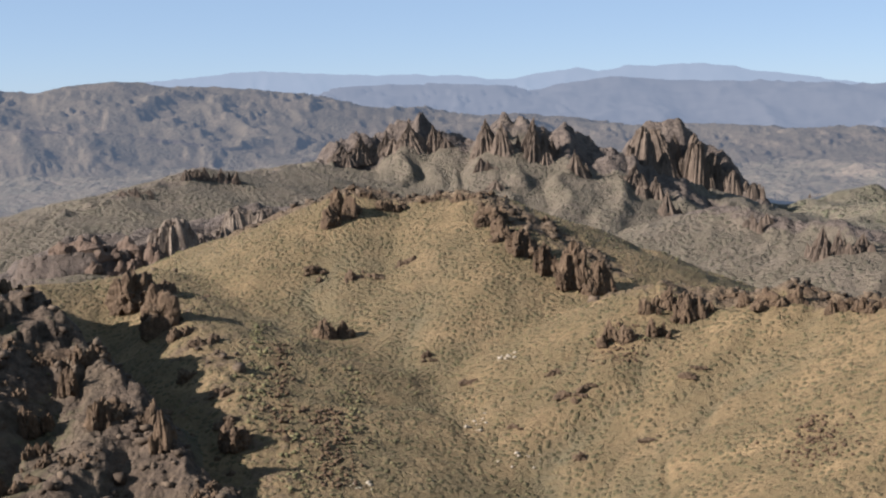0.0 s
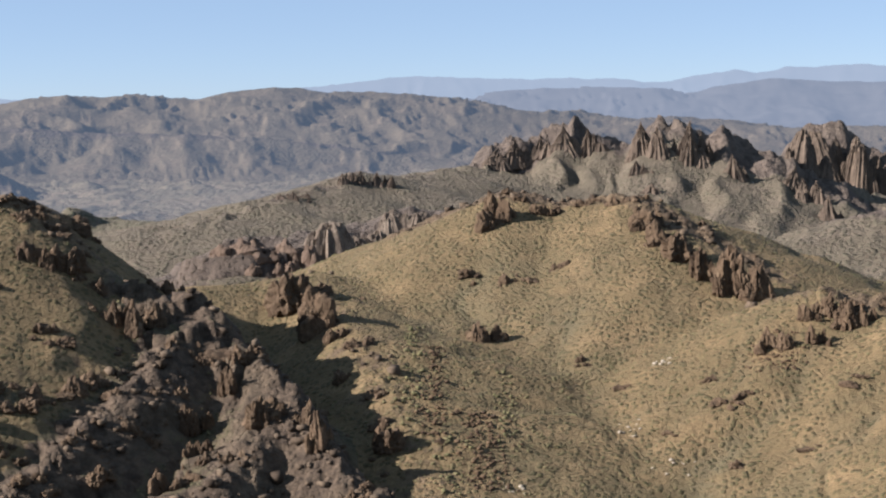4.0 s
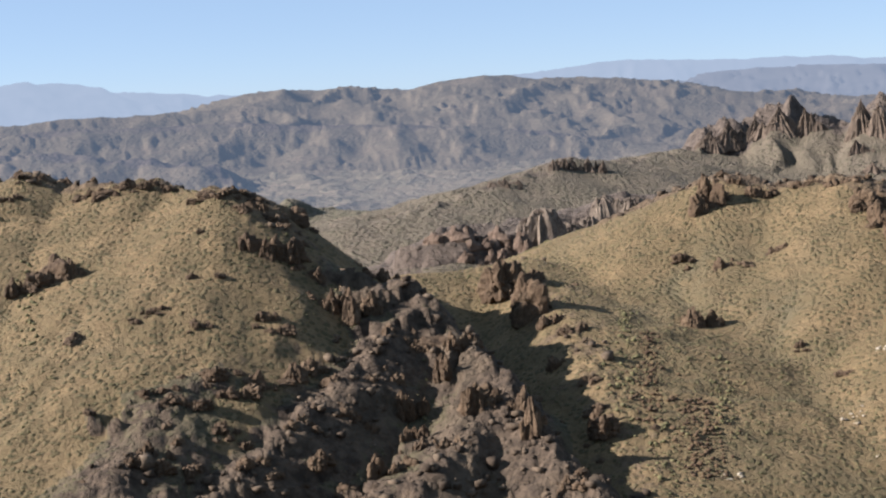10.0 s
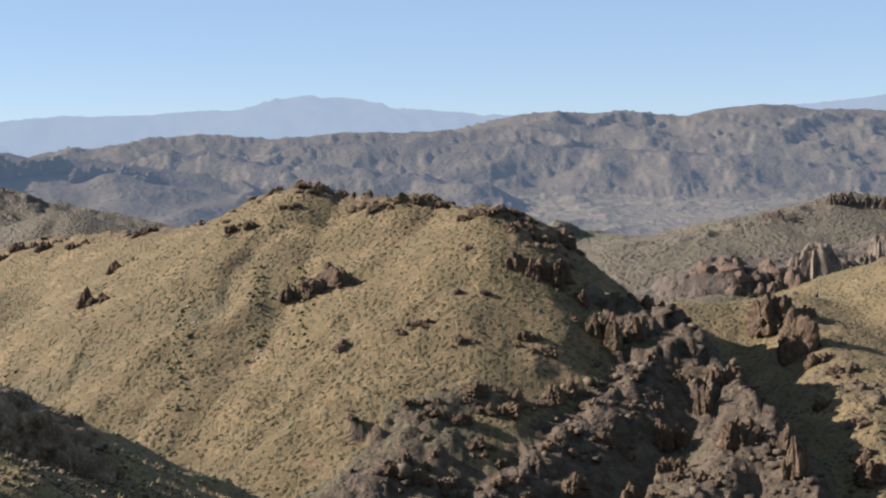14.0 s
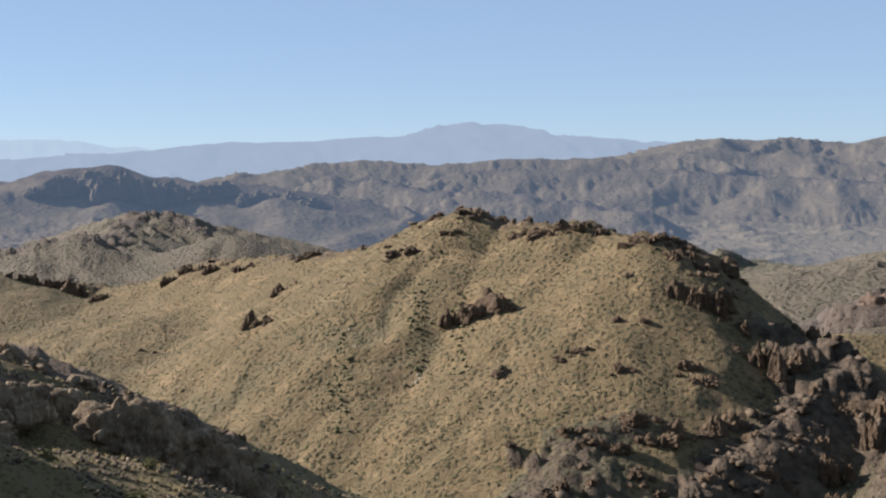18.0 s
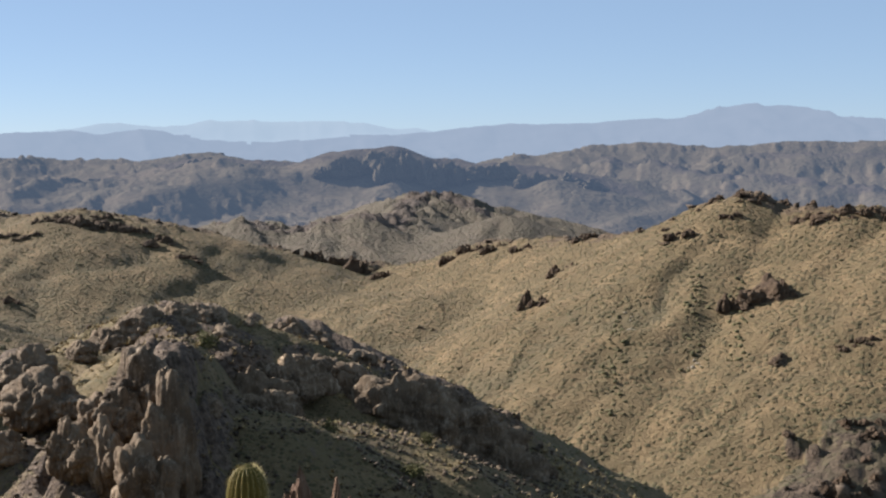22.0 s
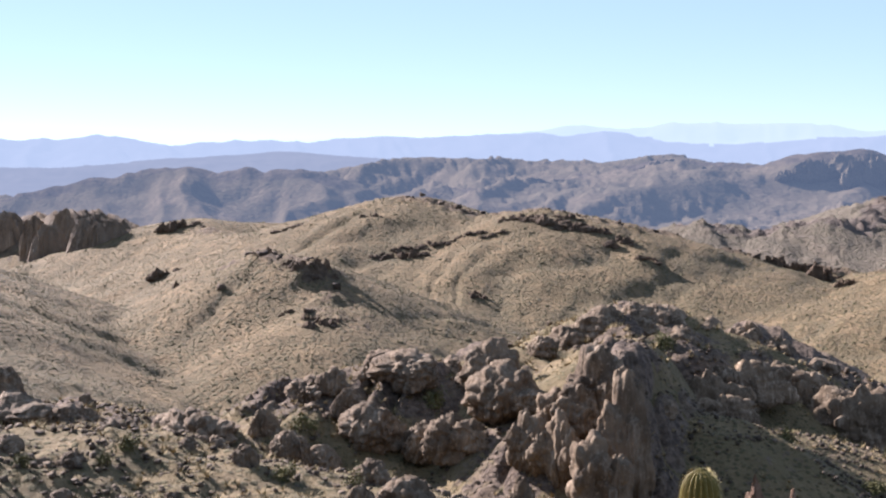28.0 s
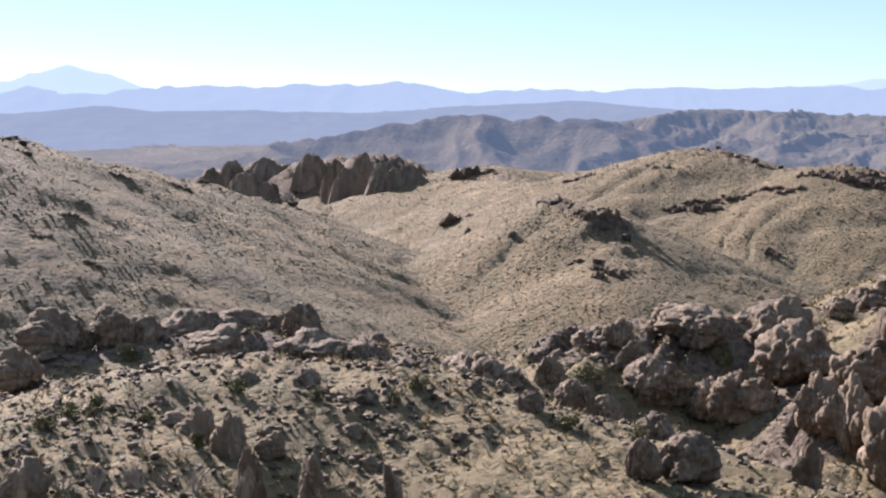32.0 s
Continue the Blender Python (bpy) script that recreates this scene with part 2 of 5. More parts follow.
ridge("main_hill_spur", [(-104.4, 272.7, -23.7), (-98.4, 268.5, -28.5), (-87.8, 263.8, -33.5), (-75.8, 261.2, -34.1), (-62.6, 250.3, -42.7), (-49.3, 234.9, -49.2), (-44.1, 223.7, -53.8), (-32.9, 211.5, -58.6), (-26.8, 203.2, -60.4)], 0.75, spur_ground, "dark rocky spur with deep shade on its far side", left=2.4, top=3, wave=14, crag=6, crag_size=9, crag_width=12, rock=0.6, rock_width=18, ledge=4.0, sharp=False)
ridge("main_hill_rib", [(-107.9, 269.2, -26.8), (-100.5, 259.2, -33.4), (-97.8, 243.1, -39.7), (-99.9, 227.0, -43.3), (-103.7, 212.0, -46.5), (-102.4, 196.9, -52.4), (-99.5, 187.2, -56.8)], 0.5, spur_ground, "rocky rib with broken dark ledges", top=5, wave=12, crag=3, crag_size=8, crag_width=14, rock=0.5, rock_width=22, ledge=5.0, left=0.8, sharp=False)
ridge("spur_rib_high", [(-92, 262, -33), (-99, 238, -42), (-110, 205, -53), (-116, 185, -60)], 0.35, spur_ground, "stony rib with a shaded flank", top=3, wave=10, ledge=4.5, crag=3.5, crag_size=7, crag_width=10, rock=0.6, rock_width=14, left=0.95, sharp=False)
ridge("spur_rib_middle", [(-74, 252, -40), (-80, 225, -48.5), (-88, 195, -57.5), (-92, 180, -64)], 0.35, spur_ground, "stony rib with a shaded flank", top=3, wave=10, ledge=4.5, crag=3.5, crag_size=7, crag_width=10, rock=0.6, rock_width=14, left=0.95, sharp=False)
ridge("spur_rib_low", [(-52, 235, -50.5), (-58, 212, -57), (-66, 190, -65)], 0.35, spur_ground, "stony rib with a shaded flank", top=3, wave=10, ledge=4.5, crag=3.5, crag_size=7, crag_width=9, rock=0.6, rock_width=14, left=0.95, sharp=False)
ridge("crag_hill", [(-50.1, 368.6, -45.4), (-38.5, 370.0, -41.3), (-31.1, 370.7, -34.9), (-25.7, 369.1, -26.1), (-20.5, 367.4, -24.1), (-11.9, 364.8, -26.9), (2.4, 362.0, -25.2), (9.4, 357.9, -25.2), (14.7, 349.7, -28.8), (19.8, 344.4, -33.8), (28.7, 336.8, -37.8), (34.7, 331.2, -40.6), (37.4, 325.9, -45.5)], 0.42, hill_ground, "broad sunlit grassy hill under a rocky crest", top=6, wave=30, crag=4, crag_size=8, crag_width=7, rock=0.55, rock_width=9, gully=0.3)
ridge("east_ridge", [(35.3, 297.9, -44.4), (39.1, 295.4, -41.8), (45.5, 291.5, -38.8), (52.8, 287.2, -39.8), (61.1, 283.5, -39.9), (68.0, 279.9, -37.8), (74.3, 274.1, -39.3), (78.2, 268.9, -39.7), (81.6, 263.6, -37.9), (100.9, 239.6, -32.5)], 0.45, hill_ground, "grassy ridge with brown outcrops on its crest", top=5, wave=22, crag=4, crag_size=8, crag_width=8, rock=0.55, rock_width=9, gully=0.35)
ridge("saddle_spur", [(-90.8, 317.3, -41.4), (-81.4, 325.0, -42.0), (-71.0, 330.5, -40.9), (-65.3, 331.6, -40.2), (-61.7, 329.3, -42.8), (-51.8, 341.1, -43.2)], 0.4, hill_ground, "grassy saddle spur", top=5, wave=18, rock=0.2)
ridge("saddle_rib", [(-64.7, 323.6, -42.0), (-53.5, 297.2, -44.5), (-45.4, 276.3, -46.9), (-39.2, 258.0, -51.0), (-33.8, 242.7, -54.8), (-28.1, 227.3, -59.6), (-25.8, 218.5, -61.8)], 0.7, hill_ground, "sunlit stony rib below the saddle fin", left=0.22, top=5, wave=12, crag=2, crag_size=7, crag_width=8, rock=0.35, rock_width=14)
ridge("shade_hill", [(-299.5, -16.6, -5.7), (-330.0, 4.6, -9.8), (-334.8, 10.6, -12.8), (-339.6, 16.9, -14.7), (-343.7, 29.8, -17.0), (-348.2, 35.4, -19.3), (-356.7, 48.5, -22.1), (-365.2, 59.6, -25.7), (-373.0, 72.7, -29.4), (-381.0, 83.5, -34.9), (-383.8, 93.5, -41.3)], 0.42, hill_ground, "long dim hillside dotted with shrubs", top=8, wave=40, crag=3, crag_size=10, crag_width=8, rock=0.4, gully=0.2)
ridge("round_hill", [(-538.5, 153.8, -40.5), (-514.3, 164.5, -32.3), (-511.0, 174.5, -28.7), (-508.2, 182.5, -27.6), (-502.3, 198.3, -29.5), (-492.1, 210.0, -30.1), (-484.0, 215.9, -32.4)], 0.35, hill_ground, "rounded tan hill", top=12, wave=40, rock=0.3, rock_width=8)
ridge("knoll_spur", [(-498.8, 179.1, -28.7), (-417.9, 167.0, -31.9), (-369.1, 154.2, -30.5), (-321.5, 143.3, -28.6), (-312.9, 145.4, -30.6), (-281.6, 129.7, -36.5)], 0.4, hill_ground, "spur with a rocky knoll", top=6, wave=25, crag=3, crag_size=9, crag_width=9, rock=0.4, gully=0.25)
ridge("rock_knoll", [(-333.8, 129.7, -28.6), (-323.8, 133.1, -26.2), (-315.7, 137.0, -26.8), (-307.8, 140.0, -27.8)], 0.5, hill_ground, "rocky knoll with a shaded end", top=3, wave=14, crag=4, crag_size=6, crag_width=7, rock=0.45, rock_width=8, end=1.3)
ridge("saddle_apron", [(-350, 268, -38.5), (-318, 272, -41.5), (-290, 274, -44.0), (-258, 284, -41.0)], 0.16, hill_ground, "gentle grassy saddle between two hills", top=16, wave=20, gully=0.1, rock=0.05)
ridge("back_hill", [(-473.9, 214.1, -34.3), (-452.4, 212.9, -29.0), (-434.0, 216.6, -22.8), (-422.6, 223.4, -18.1), (-410.3, 229.2, -21.3), (-400.6, 236.1, -24.0), (-388.8, 245.9, -22.6), (-380.7, 249.2, -21.6), (-372.3, 256.4, -23.3), (-365.5, 262.4, -27.5), (-358.7, 268.4, -30.9), (-360.0, 278.2, -36.7), (-361.2, 292.9, -42.1), (-353.2, 310.0, -44.3), (-349.7, 321.5, -41.5), (-343.4, 328.1, -41.1), (-333.5, 331.1, -45.4), (-325.0, 332.6, -47.0), (-304.7, 331.1, -39.1), (-290.8, 330.2, -33.8)], 0.31, hill_ground, "tan hill with a dark cliff band below its top", top=12, wave=30, crag=4, crag_size=10, crag_width=10, rock=0.5, rock_width=10, gully=0.25)
ridge("rock_domes", [(-643.6, 91.3, -38.7), (-642.3, 99.9, -35.2), (-641.1, 107.3, -33.2), (-640.3, 112.2, -36.5), (-639.4, 117.1, -32.5), (-638.0, 124.5, -31.0), (-631.5, 131.3, -36.5), (-615.9, 132.6, -31.5), (-609.4, 138.6, -30.0), (-602.3, 146.9, -28.0), (-596.7, 149.0, -34.5), (-590.9, 151.5, -28.7), (-584.6, 155.9, -25.9), (-576.9, 164.8, -27.2), (-570.2, 170.1, -29.8), (-562.5, 178.0, -32.9)], 0.9, hill_ground, "cluster of grey-brown rock domes", "rock dome", top=6, wave=12, crag=8, crag_size=10, crag_width=14, rock=1.0, rock_width=25, drop=60)
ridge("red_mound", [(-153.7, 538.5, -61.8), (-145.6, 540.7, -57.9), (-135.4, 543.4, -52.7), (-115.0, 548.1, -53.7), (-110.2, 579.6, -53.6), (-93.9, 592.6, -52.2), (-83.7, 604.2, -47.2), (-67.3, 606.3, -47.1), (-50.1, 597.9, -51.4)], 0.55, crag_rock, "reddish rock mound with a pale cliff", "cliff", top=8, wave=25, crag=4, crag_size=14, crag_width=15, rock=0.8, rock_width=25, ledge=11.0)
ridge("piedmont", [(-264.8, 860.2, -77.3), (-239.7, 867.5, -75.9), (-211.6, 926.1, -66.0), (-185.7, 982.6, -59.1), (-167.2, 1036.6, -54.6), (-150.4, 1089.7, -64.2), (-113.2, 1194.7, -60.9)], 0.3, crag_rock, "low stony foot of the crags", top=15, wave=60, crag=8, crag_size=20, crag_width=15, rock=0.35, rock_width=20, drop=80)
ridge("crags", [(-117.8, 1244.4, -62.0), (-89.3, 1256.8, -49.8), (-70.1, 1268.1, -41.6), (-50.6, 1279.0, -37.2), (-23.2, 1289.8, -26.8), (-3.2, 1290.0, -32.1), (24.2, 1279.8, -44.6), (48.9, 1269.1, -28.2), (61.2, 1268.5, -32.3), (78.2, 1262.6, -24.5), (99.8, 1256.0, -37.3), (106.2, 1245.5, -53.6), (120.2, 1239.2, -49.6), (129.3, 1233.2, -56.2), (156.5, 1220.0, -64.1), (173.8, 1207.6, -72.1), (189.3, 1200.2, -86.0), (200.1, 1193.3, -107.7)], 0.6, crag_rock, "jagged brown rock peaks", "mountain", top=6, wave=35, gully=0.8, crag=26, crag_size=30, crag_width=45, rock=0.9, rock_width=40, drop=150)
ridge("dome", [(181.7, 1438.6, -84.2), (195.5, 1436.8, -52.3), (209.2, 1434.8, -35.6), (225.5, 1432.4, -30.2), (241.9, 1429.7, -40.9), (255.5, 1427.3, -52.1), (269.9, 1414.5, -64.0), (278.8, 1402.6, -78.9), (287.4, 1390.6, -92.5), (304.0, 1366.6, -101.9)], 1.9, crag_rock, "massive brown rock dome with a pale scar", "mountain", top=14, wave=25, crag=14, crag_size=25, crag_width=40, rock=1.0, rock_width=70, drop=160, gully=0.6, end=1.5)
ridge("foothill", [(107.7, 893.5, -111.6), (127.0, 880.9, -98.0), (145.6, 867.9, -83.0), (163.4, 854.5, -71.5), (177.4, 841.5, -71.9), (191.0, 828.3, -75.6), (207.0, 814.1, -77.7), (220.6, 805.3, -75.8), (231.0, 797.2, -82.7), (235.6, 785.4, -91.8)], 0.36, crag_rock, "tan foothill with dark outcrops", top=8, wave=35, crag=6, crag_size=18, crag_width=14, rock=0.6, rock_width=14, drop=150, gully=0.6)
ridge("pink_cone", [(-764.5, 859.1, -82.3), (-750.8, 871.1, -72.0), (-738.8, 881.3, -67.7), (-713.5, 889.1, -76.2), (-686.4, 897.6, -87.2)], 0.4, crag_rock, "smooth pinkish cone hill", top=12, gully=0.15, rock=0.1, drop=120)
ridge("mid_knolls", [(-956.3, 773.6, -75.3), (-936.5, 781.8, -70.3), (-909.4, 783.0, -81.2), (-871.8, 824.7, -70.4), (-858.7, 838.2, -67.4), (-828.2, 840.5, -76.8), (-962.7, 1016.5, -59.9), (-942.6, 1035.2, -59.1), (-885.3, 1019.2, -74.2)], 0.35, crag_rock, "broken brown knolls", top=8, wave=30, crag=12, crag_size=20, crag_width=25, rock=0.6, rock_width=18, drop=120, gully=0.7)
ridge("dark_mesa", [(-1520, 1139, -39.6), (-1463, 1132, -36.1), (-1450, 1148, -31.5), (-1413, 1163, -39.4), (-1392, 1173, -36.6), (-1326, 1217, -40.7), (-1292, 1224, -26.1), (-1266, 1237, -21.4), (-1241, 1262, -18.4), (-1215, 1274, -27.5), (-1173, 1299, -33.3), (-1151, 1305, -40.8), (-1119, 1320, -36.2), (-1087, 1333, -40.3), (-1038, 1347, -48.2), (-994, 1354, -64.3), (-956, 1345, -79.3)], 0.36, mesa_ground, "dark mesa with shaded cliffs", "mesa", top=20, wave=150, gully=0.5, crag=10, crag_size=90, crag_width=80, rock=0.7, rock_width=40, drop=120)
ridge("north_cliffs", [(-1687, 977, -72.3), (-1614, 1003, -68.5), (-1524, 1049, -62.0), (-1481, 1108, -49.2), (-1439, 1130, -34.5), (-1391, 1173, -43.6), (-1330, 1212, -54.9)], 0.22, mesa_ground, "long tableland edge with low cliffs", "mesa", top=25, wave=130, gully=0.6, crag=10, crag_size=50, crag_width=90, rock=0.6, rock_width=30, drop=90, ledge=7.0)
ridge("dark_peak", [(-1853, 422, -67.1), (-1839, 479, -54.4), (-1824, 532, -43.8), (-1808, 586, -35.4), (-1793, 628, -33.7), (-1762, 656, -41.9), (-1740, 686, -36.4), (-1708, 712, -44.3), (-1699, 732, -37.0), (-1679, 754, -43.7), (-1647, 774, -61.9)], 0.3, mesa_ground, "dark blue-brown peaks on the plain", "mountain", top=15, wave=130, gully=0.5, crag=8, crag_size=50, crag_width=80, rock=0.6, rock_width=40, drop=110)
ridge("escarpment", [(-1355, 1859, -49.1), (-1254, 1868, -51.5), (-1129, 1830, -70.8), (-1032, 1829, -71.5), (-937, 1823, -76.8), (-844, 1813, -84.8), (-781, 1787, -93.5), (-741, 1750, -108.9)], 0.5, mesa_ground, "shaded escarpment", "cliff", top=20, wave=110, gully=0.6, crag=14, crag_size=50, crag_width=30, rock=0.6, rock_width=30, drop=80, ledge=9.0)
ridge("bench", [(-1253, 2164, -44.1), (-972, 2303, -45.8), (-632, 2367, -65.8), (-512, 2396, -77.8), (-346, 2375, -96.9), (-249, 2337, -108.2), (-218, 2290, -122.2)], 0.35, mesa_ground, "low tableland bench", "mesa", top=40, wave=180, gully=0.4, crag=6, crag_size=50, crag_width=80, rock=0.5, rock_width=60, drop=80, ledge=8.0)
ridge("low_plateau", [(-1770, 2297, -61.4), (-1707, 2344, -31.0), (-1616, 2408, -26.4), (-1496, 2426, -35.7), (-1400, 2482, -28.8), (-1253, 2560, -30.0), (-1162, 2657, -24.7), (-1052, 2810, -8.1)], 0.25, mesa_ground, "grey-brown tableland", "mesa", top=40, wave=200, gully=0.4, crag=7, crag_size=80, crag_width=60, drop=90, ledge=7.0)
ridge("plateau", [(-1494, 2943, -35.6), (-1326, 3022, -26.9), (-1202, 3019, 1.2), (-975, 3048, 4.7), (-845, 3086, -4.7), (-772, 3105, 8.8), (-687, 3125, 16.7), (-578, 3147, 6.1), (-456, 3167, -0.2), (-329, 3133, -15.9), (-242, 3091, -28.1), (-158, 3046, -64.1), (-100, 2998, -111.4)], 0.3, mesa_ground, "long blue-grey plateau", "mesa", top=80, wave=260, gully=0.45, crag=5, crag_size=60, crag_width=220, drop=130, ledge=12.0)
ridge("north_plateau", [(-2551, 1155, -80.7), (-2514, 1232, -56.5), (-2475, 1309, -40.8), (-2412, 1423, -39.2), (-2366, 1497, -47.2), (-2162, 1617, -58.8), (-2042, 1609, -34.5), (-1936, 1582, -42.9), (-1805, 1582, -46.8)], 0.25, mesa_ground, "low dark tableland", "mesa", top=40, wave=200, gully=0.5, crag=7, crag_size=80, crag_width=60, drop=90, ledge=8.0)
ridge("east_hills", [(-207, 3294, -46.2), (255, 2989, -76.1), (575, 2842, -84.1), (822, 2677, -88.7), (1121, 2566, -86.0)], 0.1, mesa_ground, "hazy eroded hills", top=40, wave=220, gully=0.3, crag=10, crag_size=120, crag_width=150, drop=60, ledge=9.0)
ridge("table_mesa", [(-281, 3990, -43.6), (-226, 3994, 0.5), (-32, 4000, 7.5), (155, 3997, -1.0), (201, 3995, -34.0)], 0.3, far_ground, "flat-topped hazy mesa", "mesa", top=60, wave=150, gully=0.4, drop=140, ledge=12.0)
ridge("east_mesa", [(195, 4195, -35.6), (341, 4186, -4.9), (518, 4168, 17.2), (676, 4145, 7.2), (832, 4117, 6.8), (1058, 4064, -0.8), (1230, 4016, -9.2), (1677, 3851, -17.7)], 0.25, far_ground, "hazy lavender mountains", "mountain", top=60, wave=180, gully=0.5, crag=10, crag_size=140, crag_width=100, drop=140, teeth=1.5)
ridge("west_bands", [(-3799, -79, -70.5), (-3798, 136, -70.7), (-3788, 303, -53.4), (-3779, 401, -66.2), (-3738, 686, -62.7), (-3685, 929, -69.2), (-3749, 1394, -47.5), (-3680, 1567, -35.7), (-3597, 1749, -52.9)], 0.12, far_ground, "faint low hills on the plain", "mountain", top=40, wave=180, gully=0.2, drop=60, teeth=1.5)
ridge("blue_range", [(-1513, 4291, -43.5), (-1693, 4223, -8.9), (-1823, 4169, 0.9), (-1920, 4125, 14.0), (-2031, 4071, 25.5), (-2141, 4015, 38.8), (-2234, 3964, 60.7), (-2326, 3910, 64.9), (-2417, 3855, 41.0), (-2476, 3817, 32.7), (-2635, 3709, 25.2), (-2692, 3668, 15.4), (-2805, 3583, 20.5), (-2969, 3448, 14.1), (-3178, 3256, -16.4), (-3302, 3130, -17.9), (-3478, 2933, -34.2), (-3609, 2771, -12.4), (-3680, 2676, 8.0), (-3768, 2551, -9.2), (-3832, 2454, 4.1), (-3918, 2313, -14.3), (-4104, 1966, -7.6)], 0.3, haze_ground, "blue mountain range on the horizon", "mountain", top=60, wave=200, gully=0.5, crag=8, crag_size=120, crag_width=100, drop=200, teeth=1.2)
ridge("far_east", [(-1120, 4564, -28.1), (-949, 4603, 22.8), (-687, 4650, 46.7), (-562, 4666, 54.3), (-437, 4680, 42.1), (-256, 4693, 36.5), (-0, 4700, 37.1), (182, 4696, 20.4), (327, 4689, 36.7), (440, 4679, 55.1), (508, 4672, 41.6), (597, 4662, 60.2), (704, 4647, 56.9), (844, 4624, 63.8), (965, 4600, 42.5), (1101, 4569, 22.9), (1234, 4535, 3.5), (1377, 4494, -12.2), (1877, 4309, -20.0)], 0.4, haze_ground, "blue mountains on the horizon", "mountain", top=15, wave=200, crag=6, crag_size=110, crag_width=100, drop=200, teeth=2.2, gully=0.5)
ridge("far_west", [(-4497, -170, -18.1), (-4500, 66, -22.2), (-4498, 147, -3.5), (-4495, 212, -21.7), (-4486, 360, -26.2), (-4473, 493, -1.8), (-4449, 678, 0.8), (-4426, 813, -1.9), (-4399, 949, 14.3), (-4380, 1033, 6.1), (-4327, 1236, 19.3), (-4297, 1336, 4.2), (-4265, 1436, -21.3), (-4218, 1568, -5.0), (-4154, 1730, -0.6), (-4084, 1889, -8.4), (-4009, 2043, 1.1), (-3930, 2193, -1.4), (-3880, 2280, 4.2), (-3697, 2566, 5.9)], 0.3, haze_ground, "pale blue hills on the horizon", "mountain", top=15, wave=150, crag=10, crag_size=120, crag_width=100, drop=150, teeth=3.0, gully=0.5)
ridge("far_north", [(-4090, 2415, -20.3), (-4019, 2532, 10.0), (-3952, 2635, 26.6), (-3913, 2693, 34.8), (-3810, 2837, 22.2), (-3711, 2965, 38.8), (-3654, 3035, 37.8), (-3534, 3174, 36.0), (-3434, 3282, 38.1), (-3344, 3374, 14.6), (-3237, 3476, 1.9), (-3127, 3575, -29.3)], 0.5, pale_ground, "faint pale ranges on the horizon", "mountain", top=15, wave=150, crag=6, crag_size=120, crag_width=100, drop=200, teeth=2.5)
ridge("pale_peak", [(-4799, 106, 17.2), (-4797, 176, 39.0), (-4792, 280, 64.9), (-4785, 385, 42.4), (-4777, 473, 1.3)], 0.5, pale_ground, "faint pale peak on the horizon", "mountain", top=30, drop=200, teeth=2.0)


